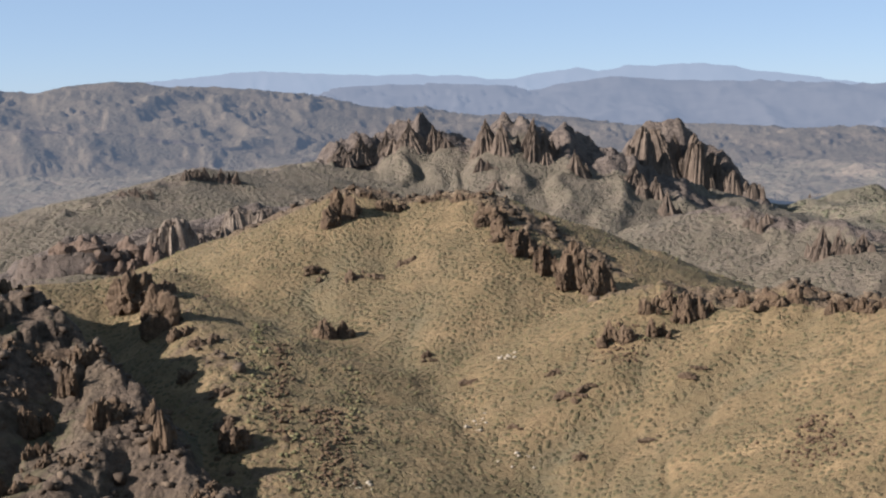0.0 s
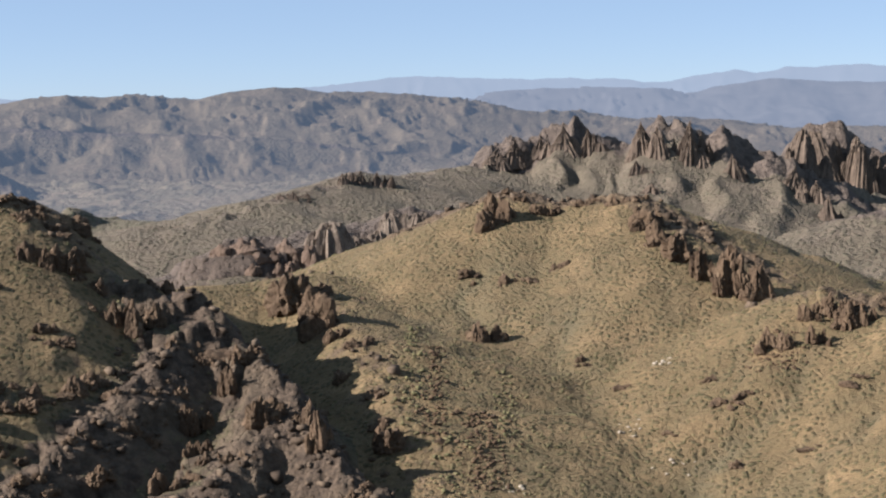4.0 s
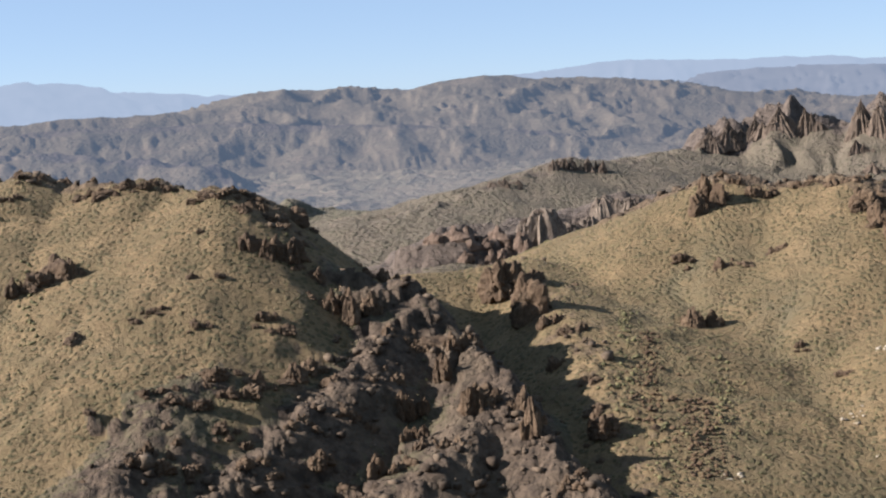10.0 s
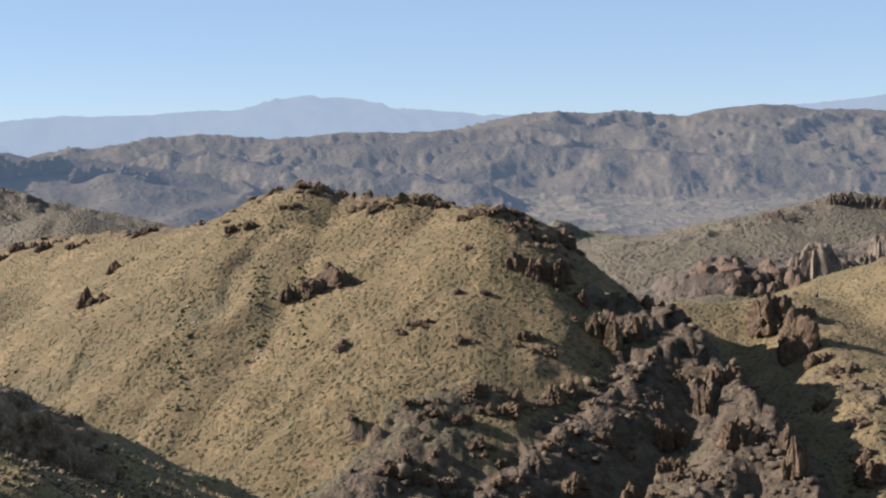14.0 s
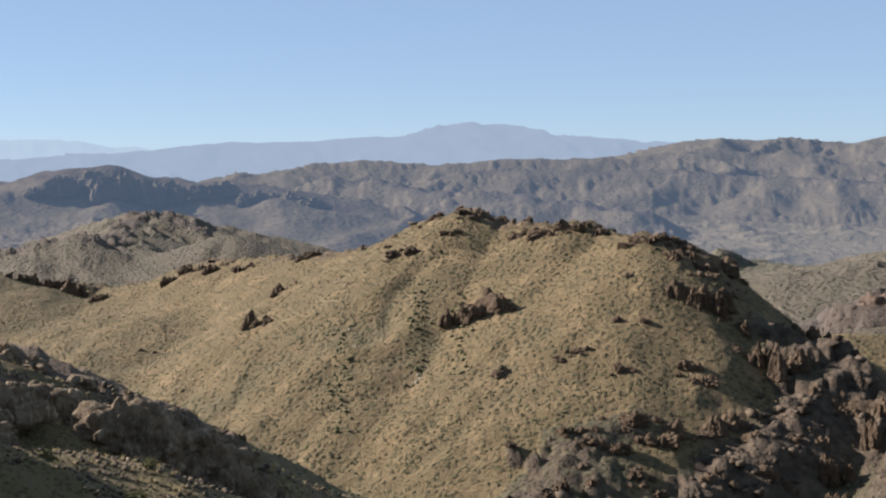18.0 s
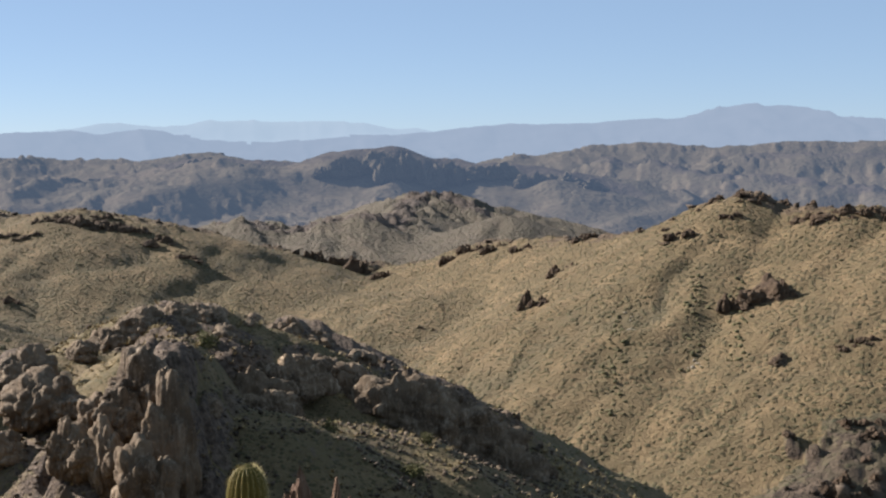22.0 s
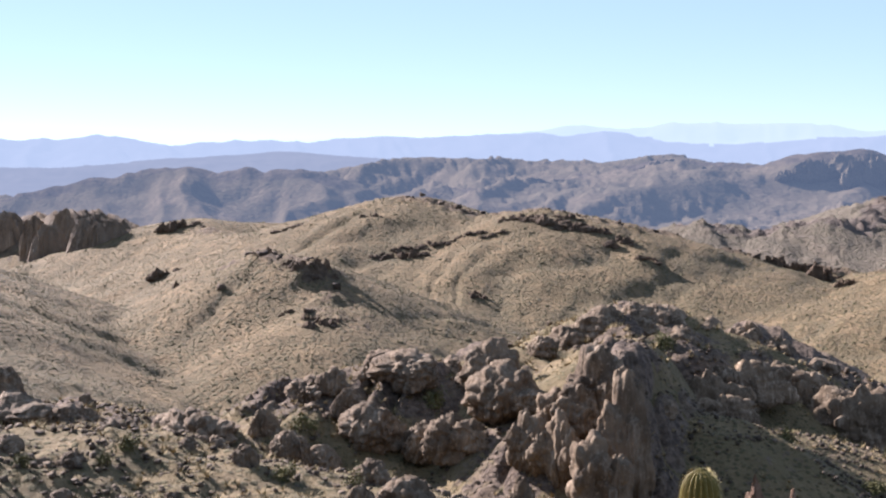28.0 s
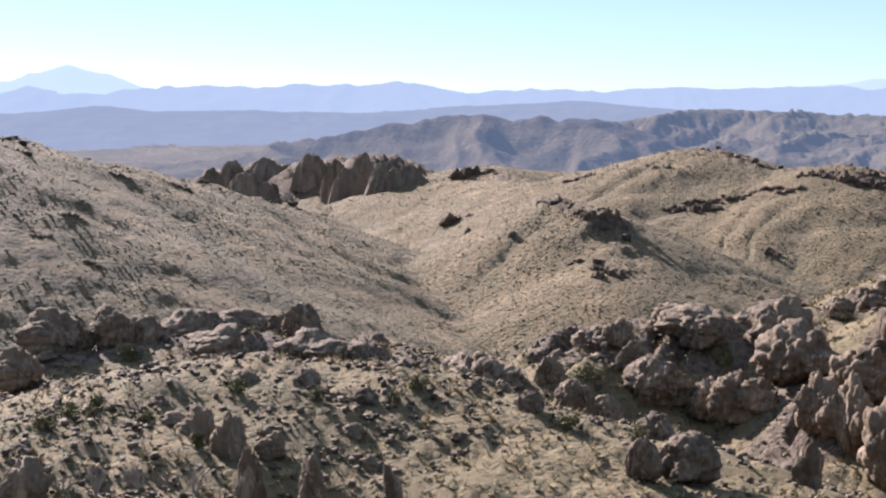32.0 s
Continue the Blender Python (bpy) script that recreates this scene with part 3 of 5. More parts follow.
def land(x, y):
    """Height, bare rock and the ridge's number (-1: the plain) at places given as flat arrays."""
    x, y = np.asarray(x, np.float32), np.asarray(y, np.float32)
    far = np.hypot(x, y)
    high = PLAIN + 2.5 * fbm(x / 160, y / 160, 4, 3) + 0.4 * fbm(x / 12, y / 12, 3, 5)
    bare, who = 0.12 + 0.15 * fbm(x / 60, y / 60, 3, 7), np.full(x.shape, -1)
    damp = np.zeros(x.shape)
    knolls = np.clip((far - 620) / 300, 0, 1) * np.clip((2900 - far) / 900, 0.05, 1)
    high = high + knolls * (30 * np.maximum(fbm(x / 190, y / 190, 4, 15) - 0.62, 0) + 3.5 * ridged(x / 75, y / 75, 3, 16))
    for number, r in enumerate(LAND):
        c = r["crest"]
        reach = min(2000.0, (c[:, 2].max() - PLAIN + 10) / min(r["slope"], r["left"]) * 1.5 + 30)
        near = np.flatnonzero((x > c[:, 0].min() - reach) & (x < c[:, 0].max() + reach) & (y > c[:, 1].min() - reach) & (y < c[:, 1].max() + reach))
        if not len(near):
            continue
        px, py = x[near], y[near]
        drop = max(r["drop"], 1.7 * (c[:, 2].max() - PLAIN))
        w, wave, even, odd = r["top"], r["wave"], 0.5 * (r["slope"] + r["left"]), 0.5 * (r["left"] - r["slope"])
        z, near2 = np.full(px.shape, -1e9), np.full(px.shape, 1e18)
        pts = list(c)
        for a, b in zip(pts[:-1], pts[1:]):
            e = b - a
            raw = ((px - a[0]) * e[0] + (py - a[1]) * e[1]) / (e[0] ** 2 + e[1] ** 2)
            u = np.clip(raw, 0, 1)
            dx, dy = px - a[0] - u * e[0], py - a[1] - u * e[1]
            d2 = dx * dx + dy * dy
            fall = np.sqrt(d2 + w * w) - w
            if odd:
                fall *= even + odd * (e[0] * dy - e[1] * dx) / (math.hypot(e[0], e[1]) * np.sqrt(d2 + 1e-6))
            else:
                fall *= even
            if r["end"] and b is pts[-1]:
                fall += r["end"] * np.maximum(raw - 1, 0) * math.hypot(e[0], e[1])
            z = np.maximum(z, a[2] + u * e[2] - drop * (1 - np.exp(-fall / drop)))
            near2 = np.minimum(near2, d2)
        may = np.flatnonzero(z > high[near] - 12 - 0.5 * wave * r["gully"] - 0.5 * r["crag"] - 0.5 * r["ledge"])
        near, px, py, z, d = near[may], px[may], py[may], z[may], np.sqrt(near2[may])
        if not len(near):
            continue
        way = c[-1, :2] - c[0, :2]
        way = way / np.hypot(*way)
        run = px * way[0] + py * way[1]
        lift = np.minimum(d / ((0.5 if r["sharp"] else 1.5) * wave), 1) * wave * 0.32 * r["gully"]
        across = run / wave + 0.35 * fbm(px / wave, py / wave, 2, 31)
        vee = np.abs(grain(across, d / (6 * wave), 11 + number))
        vee_small = np.abs(grain(2.3 * across, d / (3 * wave), 12 + number))
        if r["sharp"]:
            shape = lift * (0.45 - 1.2 * vee + 0.5 * (0.4 - 1.2 * vee_small) + 0.08 * ridged(px / (0.4 * wave), py / (0.4 * wave), 3, 13 + number))
            wet = 0 * d
        else:
            shape = lift * (1.7 * np.minimum(vee, 0.45) + 0.7 * np.minimum(vee_small, 0.4) - 0.75)
            wet = (np.exp(-((vee / 0.1) ** 2)) + 0.7 * np.exp(-((vee_small / 0.1) ** 2))) * np.minimum(d / (1.5 * wave), 1)
        shape = shape + 0.022 * wave * np.minimum(d / wave, 1) * fbm(px / (0.35 * wave), py / (0.35 * wave), 4, 23)
        close = np.exp(-((d / r["crag_width"]) ** 2))
        if r["crag"]:
            s, at = r["crag_size"], np.flatnonzero(close > 0.03)
            qx, qy = px[at], py[at]
            bend = 0.25 * fbm(qx / (0.4 * s), qy / (0.4 * s), 2, 61)
            one, two, own = cells(2.2 * qx / s + bend, 2.2 * qy / s - bend, 41 + number)
            block = (0.25 + 0.75 * own) * np.clip(2.6 * (two - one), 0, 1)
            blocky = 0.3 if s < 12 else 0.12 if s < 40 else 0.0
            shape[at] += r["crag"] * close[at] * ((0.45 - blocky) * (ridged(qx / s, qy / s, 3, 41 + number) - 0.85) + blocky * (block - 0.45))
        stony = np.zeros(d.shape)
        if r["knobs"]:
            rise, size, reach_out, turn = r["knobs"]
            at = np.flatnonzero(d < 2.2 * reach_out)
            ca, sa = math.cos(math.radians(turn)), math.sin(math.radians(turn))
            along, over = (px[at] * ca + py[at] * sa) / (2.0 * size), (py[at] * ca - px[at] * sa) / size
            wob = 0.3 * fbm(px[at] / (1.5 * size), py[at] / (1.5 * size), 2, 63)
            one, two, own = cells(along + wob, over - wob, 71 + number)
            dome = np.sqrt(np.maximum(1 - (1.35 * one) ** 2, 0)) * (0.35 + 0.65 * own) * np.clip(4 * (two - one), 0, 1)
            little, nearby, tint = cells(2.6 * along, 2.6 * over, 91 + number)
            dome = dome + 0.3 * np.sqrt(np.maximum(1 - (1.3 * little) ** 2, 0)) * tint
            bed = np.exp(-((d[at] / reach_out) ** 2)) * np.clip(0.6 + fbm(px[at] / (3 * size), py[at] / (3 * size), 2, 65), 0, 1)
            shape[at] += rise * bed * (dome - 0.35)
            stony[at] += 1.2 * bed * np.clip(2.2 * dome - 0.35, 0, 0.6)
        if r["teeth"]:
            shape = shape + r["teeth"] * np.exp(-((d / 90) ** 2)) * (ridged(run / 85, 0 * run + number, 4, 43) - 0.9)
        if r["ledge"]:
            tall, grit = r["ledge"], r["ledge"] * (1.2 if r["ledge"] < 6.5 else 4.0)
            level = z + shape + 0.3 * tall * fbm(px / grit, py / grit, 3, 67)
            level = level + 1.6 * tall * grain(px / (7 * tall), py / (7 * tall), 68)
            part = level / tall - np.floor(level / tall)
            edge = np.clip((part - 0.42) / 0.16, 0, 1)
            broken = np.clip(0.5 + 1.3 * fbm(px / (3.2 * tall), py / (3.2 * tall), 2, 69 + number), 0, 1)
            shape = shape + tall * broken * np.minimum(d / (1.5 * tall), 1) * (edge * edge * (3 - 2 * edge) - part)
        z = z + shape
        here = high[near]
        soft = 0.012 * far[near] + 0.3
        h = np.clip(0.5 + 0.5 * (z - here) / soft, 0, 1)
        high[near] = here * (1 - h) + z * h + soft * h * (1 - h) * 0.5
        mine = z > here
        bare_here = 0.1 + r["rock"] * np.exp(-((d / r["rock_width"]) ** 2)) + 0.12 * fbm(px / (wave * 0.6), py / (wave * 0.6), 3, 51) + stony
        bare[near] = bare[near] * (1 - h) + bare_here * h
        damp[near] = damp[near] * (1 - h) + wet * h
        who[near[mine]] = number
    return high, bare, who, damp


def sheet():
    """The whole land as one polar sheet round the lookout, finer over the open side, split into plain and ridges."""
    dense = np.arange(-19.5, 91.5, 0.09)
    bearing = np.radians(np.concatenate([dense, np.arange(94.0, 340.4, 3.0)]))
    steps = [0.0, 0.7, 1.5]
    while steps[-1] < 4950:
        r = steps[-1]
        steps.append(r * (1.05 if r < 18 else 1.012 if r < 36 else 1.006 if r < 88 else 1.014 if r < 140 else 1.0052 if r < 560 else 1.0065 if r < 1500 else 1.008))
    rad = np.array(steps)
    B, R = np.meshgrid(bearing, rad)
    x, y = (-R * np.sin(B)).ravel(), (R * np.cos(B)).ravel()
    z, bare, who, damp = land(x, y)
    rows, cols = R.shape
    bare = bare + 0.55 * np.clip((np.abs(np.gradient(z.reshape(rows, cols), axis=0) / np.gradient(R, axis=0)).ravel() - 0.55) / 0.5, 0, 1)
    i = np.arange(rows * cols).reshape(rows, cols)
    nxt = np.roll(i, -1, axis=1)
    quads = np.stack([i[:-1], i[1:], nxt[1:], nxt[:-1]], -1).reshape(-1, 4)
    P = np.stack([x, y, z], -1)
    n = np.cross(P[quads[:, 2]] - P[quads[:, 0]], P[quads[:, 1]] - P[quads[:, 3]])
    n *= np.sign(n[:, 2:3])
    normal = np.zeros_like(P)
    for k in range(4):
        for axis in range(3):
            normal[:, axis] += np.bincount(quads[:, k], n[:, axis], len(P))
    normal /= np.linalg.norm(normal, axis=1, keepdims=True)
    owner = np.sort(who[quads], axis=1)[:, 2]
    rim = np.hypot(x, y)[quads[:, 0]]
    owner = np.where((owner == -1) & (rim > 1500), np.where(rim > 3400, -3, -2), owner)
    return P, quads, normal, bare, damp, owner


def mesh_from(name, P, quads, normal, bare, damp, material):
    used, back = np.unique(quads, return_inverse=True)
    faces = back.reshape(-1, 4)
    me = bpy.data.meshes.new(name)
    me.vertices.add(len(used)), me.loops.add(faces.size), me.polygons.add(len(faces))
    me.vertices.foreach_set("co", P[used].astype(np.float32).ravel())
    me.loops.foreach_set("vertex_index", faces.astype(np.int32).ravel())
    me.polygons.foreach_set("loop_start", np.arange(0, faces.size, 4, dtype=np.int32))
    me.polygons.foreach_set("use_smooth", np.ones(len(faces), bool))
    me.update(calc_edges=True)
    a = me.attributes.new("rock", "FLOAT", "POINT")
    a.data.foreach_set("value", bare[used].astype(np.float32))
    a = me.attributes.new("gully", "FLOAT", "POINT")
    a.data.foreach_set("value", damp[used].astype(np.float32))
    me.normals_split_custom_set_from_vertices(normal[used].tolist())
    me.materials.append(material)
    return new(name, me)


P, quads, normal, bare, damp, owner = sheet()
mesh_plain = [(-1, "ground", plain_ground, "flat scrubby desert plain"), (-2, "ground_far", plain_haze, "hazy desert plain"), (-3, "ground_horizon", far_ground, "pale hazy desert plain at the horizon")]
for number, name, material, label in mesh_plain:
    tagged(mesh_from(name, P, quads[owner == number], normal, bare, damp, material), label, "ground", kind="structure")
for number, r in enumerate(LAND):
    mine = quads[owner == number]
    if len(mine):
        tagged(mesh_from(r["name"], P, mine, normal, bare, damp, r["material"]), r["label"], r["category"], kind="structure")

# ---- rock, plant and stone materials ----
def stone(name, dark, mid, light, size, haze_glow=None):
    dark, mid, light = dim(dark, mid, light)
    m = Nodes(name)
    at = m.place()
    streak = m.node("ShaderNodeMapping", Vector=at, Scale=(1.0, 1.0, 0.22)).outputs[0]
    tone = m.node("ShaderNodeObjectInfo").outputs["Random"]
    patch = m.noise(0.5 / size, 5, 0.6)
    c = m.mix(m.step(patch, 0.3, 0.7), dark, mid)
    c = m.mix(m.step(m.noise(1.7 / size, 6, 0.7, streak), 0.5, 0.72, 0, 0.8), c, light)
    c = m.mix(m.step(m.noise(1.1 / size, 4, 0.6, streak), 0.55, 0.7, 0, 0.7), c, tuple(0.45 * v for v in dark))
    c = m.mix(m.step(m.noise(5.0 / size, 3), 0.55, 0.7, 0, 0.35), c, tuple(1.15 * v for v in light))
    c = m.mix(m.math("MULTIPLY", tone, 0.4), c, tuple(0.6 * v for v in mid))
    crack = m.node("ShaderNodeTexVoronoi", Vector=streak, Scale=0.9 / size)
    crack.feature = "DISTANCE_TO_EDGE"
    gap = m.step(crack.outputs["Distance"], 0.0, 0.07)
    relief = m.math("ADD", m.noise(2.2 / size, 8, 0.7, streak), m.math("MULTIPLY", gap, 0.25))
    m.bump(relief, 0.3 * size, 0.7)
    return m.done(c, 0.92, haze_glow)


near_rock = stone("near_rock", (0.09, 0.062, 0.039), (0.265, 0.192, 0.122), (0.52, 0.41, 0.285), 0.7)
dome_rock = stone("dome_rock", (0.15, 0.112, 0.076), (0.28, 0.212, 0.145), (0.38, 0.3, 0.21), 4.0)
warm_rock = stone("warm_rock", (0.13, 0.075, 0.046), (0.23, 0.145, 0.092), (0.33, 0.235, 0.165), 0.7)
hill_rock = stone("hill_rock", (0.065, 0.043, 0.027), (0.14, 0.094, 0.058), (0.24, 0.172, 0.108), 2.0)
red_rock = stone("red_rock", (0.12, 0.083, 0.06), (0.19, 0.133, 0.096), (0.27, 0.2, 0.145), 3.0)
pale_rock = stone("pale_rock", (0.1, 0.076, 0.06), (0.22, 0.172, 0.13), (0.42, 0.345, 0.26), 3.0)
# distant cliffs: haze painted onto the rock as weak blue emission
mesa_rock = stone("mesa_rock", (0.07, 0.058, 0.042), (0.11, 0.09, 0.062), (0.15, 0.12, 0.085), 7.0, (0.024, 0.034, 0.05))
peak_rock = stone("peak_rock", (0.095, 0.072, 0.054), (0.17, 0.128, 0.095), (0.25, 0.19, 0.14), 5.0)


def leafy(name, a, b, rough=0.9):
    a, b = dim(a, b)
    m = Nodes(name)
    tone = m.node("ShaderNodeNewGeometry").outputs["Random Per Island"]
    c = m.mix(tone, a, b)
    c = m.mix(m.step(m.noise(3.0, 3), 0.4, 0.7, 0, 0.5), c, tuple(0.5 * v for v in a))
    return m.done(c, rough)


shrub_leaf = leafy("shrub_leaf", (0.1, 0.096, 0.045), (0.2, 0.175, 0.086))
bush_leaf = leafy("bush_leaf", (0.1, 0.1, 0.036), (0.21, 0.185, 0.08))
dry_grass = leafy("dry_grass", (0.3, 0.22, 0.1), (0.42, 0.32, 0.16))
loose_stone = leafy("loose_stone", (0.05, 0.036, 0.025), (0.16, 0.118, 0.08))
rubble_stone = leafy("rubble_stone", (0.06, 0.044, 0.03), (0.2, 0.15, 0.1))
dead_wood = leafy("dead_wood", (0.3, 0.25, 0.2), (0.36, 0.3, 0.24))
cactus_skin = leafy("cactus_skin", (0.2, 0.16, 0.04), (0.2, 0.16, 0.04), 0.6)
cactus_spine = leafy("cactus_spine", (0.5, 0.38, 0.12), (0.6, 0.47, 0.18), 0.5)


# ---- rock shapes: each fills a unit box that stands on z = 0 ----
ROCK_KINDS = {  # lobes, their girth, their height, spread along and across, taper, flat cuts, fluting
    "knob": (5, (0.3, 0.44), (0.6, 1.0), 0.26, 0.24, 0.15, 5, 0.08),
    "pillar": (4, (0.26, 0.38), (0.6, 1.0), 0.24, 0.16, 0.08, 3, 0.09),
    "block": (9, (0.22, 0.36), (0.4, 1.0), 0.42, 0.4, 0.2, 8, 0.05),
    "fin": (11, (0.14, 0.25), (0.35, 1.0), 0.46, 0.25, 0.3, 7, 0.08),
    "cliff": (14, (0.14, 0.24), (0.65, 1.0), 0.5, 0.25, 0.1, 4, 0.09),
}


def rock_mesh(name, kind, seed, detail, material):
    """Weathered rock: upright rounded lobes grown together, with deep clefts between them, flat breaks and fine flutes."""
    count, girth, heights, along, across, thin, breaks, flute = ROCK_KINDS[kind]
    pick = random.Random(seed)
    bm = bmesh.new()
    bmesh.ops.create_icosphere(bm, subdivisions=detail, radius=1.0)
    way = np.array([v.co for v in bm.verts])
    reach = np.full(len(way), 0.0)
    low = np.array((0.0, 0.0, 0.3))
    lobes = [((0, 0, 0.25), (0.36, 0.3, 0.5))]
    for k in range(count):
        u = (k + pick.random()) / count * 2 - 1
        cx, cy = u * along, pick.uniform(-1, 1) * across
        tall = heights[0] + (heights[1] - heights[0]) * (1.0 if k == count // 2 else pick.random() * (1 - 0.4 * abs(u)))
        r = pick.uniform(*girth)
        side = r * pick.uniform(0.7, 1.3)
        for level in (0.2, 0.5, 1.0):  # knobs stacked into one blunt stem
            deep = max(0.8 * r, 0.24 * tall)
            f = pick.uniform(0.82, 1.05) * (0.9 if level == 1.0 else 1)
            lobes.append(((cx + pick.uniform(-0.2, 0.2) * r, cy + pick.uniform(-0.2, 0.2) * r, min(level * tall, tall - deep)), (r * f, side * f, deep)))
    for centre, radii in lobes:
        q = (low - np.array(centre)) / radii
        d = way / radii
        a, b, c = (d * d).sum(1), (d * q).sum(1), (q * q).sum() - 1
        root = b * b - a * c
        out = (-b + np.sqrt(np.maximum(root, 0))) / a
        reach = np.maximum(reach, np.where(root > 0, out, 0))
    P = low + way * reach[:, None]
    for _ in range(breaks):
        turn, lean = pick.uniform(0, 6.283), pick.uniform(-0.2, 0.7)
        normal = np.array((math.cos(turn) * math.cos(lean), math.sin(turn) * math.cos(lean), math.sin(lean)))
        over = (P - low) @ normal
        limit = pick.uniform(0.62, 0.88) * over.max()
        P = P - np.maximum(over - limit, 0)[:, None] * normal * 0.85
    shift = Vector((seed * 7.1, seed * 3.7, seed * 1.3))
    for v, p, d in zip(bm.verts, P, way):
        p, d = Vector(p), Vector(d)
        groove = abs(noise.noise(Vector((p.x * 6.5, p.y * 6.5, p.z * 1.6)) + shift))
        crack = abs(noise.noise(Vector((p.x * 2.6, p.y * 2.6, p.z * 3.4)) + shift))
        rough = noise.fractal(p * 4.5 + shift, 0.75, 2.1, 5)
        push = flute * (min(groove * 3.0, 1) - 0.6) + 0.05 * (min(crack * 5.0, 1) - 0.8) + 0.045 * rough
        slim = 1 - thin * max(p.z, 0)
        v.co = Vector((p.x * slim, p.y * slim, p.z)) + d * push
    low = [min(v.co[k] for v in bm.verts) for k in range(3)]
    high = [max(v.co[k] for v in bm.verts) for k in range(3)]
    for v in bm.verts:
        v.co = Vector([(v.co[k] - low[k]) / (high[k] - low[k]) - (0.5 if k < 2 else 0) for k in range(3)])
    me = bpy.data.meshes.new(name)
    bm.to_mesh(me)
    bm.free()
    me.polygons.foreach_set("use_smooth", [detail > 4] * len(me.polygons))
    me.materials.append(material)
    return me


def peak_mesh(name, seed, blunt, material):
    """A bare peak: keen buttresses with steep clefts between them, from a narrow top; blunt: 1 a cone, less a dome."""
    shift = Vector((seed * 5.3, seed * 2.9, seed * 8.7))
    rings, around = 26, 84
    verts, faces = [(0, 0, 1.0)], []
    for j in range(1, rings + 1):
        f = j / rings
        for k in range(around):
            a = 6.28318 * k / around
            c = Vector((math.cos(a), math.sin(a), 0))
            rib = 1 - 2.2 * abs(noise.noise(c * 2.3 + Vector((0, 0, 0.5 * f)) + shift)) + 0.5 * (1 - 2.2 * abs(noise.noise(c * 5.1 + Vector((0, 0, 0.9 * f)) + shift)))
            rib *= 1.0 if blunt > 0.6 else 0.55
            p = c * f * 0.5 * (1 + 0.28 * (rib - 0.5))
            h = 1 - f ** (1 / blunt)
            h += 0.3 * f * (1 - f) * (rib - 0.5) + 0.16 * (0.3 + f) * (1 - f) * noise.fractal(Vector((p.x, p.y, 0.6 * h)) * 9 + shift, 0.8, 2.0, 4)
            step = h * 6 + 1.2 * noise.noise(p * 5 + shift)
            part = step - math.floor(step)
            h += 0.6 / 6 * (min(max((part - 0.35) / 0.3, 0), 1) - part) * (1 - f)
            verts.append((p.x * 1.1, p.y * 0.9, h if j < rings else -0.05))
    faces += [(0, 1 + k, 1 + (k + 1) % around) for k in range(around)]
    for j in range(rings - 1):
        a, b = 1 + j * around, 1 + (j + 1) * around
        faces += [(a + k, b + k, b + (k + 1) % around, a + (k + 1) % around) for k in range(around)]
    me = bpy.data.meshes.new(name)
    me.from_pydata(verts, [], faces)
    me.materials.append(material)
    return me


def shapes(name, kind, detail, material, count, seed):
    return [rock_mesh(name, kind, seed + k, detail, material) for k in range(count)]


def ground_at(*places):
    x, y = np.array([p[0] for p in places], float), np.array([p[1] for p in places], float)
    return land(x, y)[0]


def boulders(rows, meshes, label, group, seed, name="boulder", deep=0.75, lean=6, grow=1.3, along=False):
    """Single rocks: place, height of the top, width and visible height, in metres; each is sunk into the ground."""
    pick = random.Random(seed)
    for (x, y, top, width, height), z in zip(rows, ground_at(*rows)):
        ob = new(name, pick.choice(meshes))
        foot = min(z, top - height) - 0.15 * height
        ob.matrix_world = pose(x, y, foot, pick.uniform(-lean, lean), pick.uniform(-lean, lean), math.degrees(math.atan2(-x, y)) + pick.uniform(-18, 18) if along else pick.uniform(0, 360)) @ Matrix.Diagonal(
            (width * grow, width * grow * pick.uniform(deep, 1.6 * deep), top - foot, 1))
        tagged(ob, label, "boulder", group)


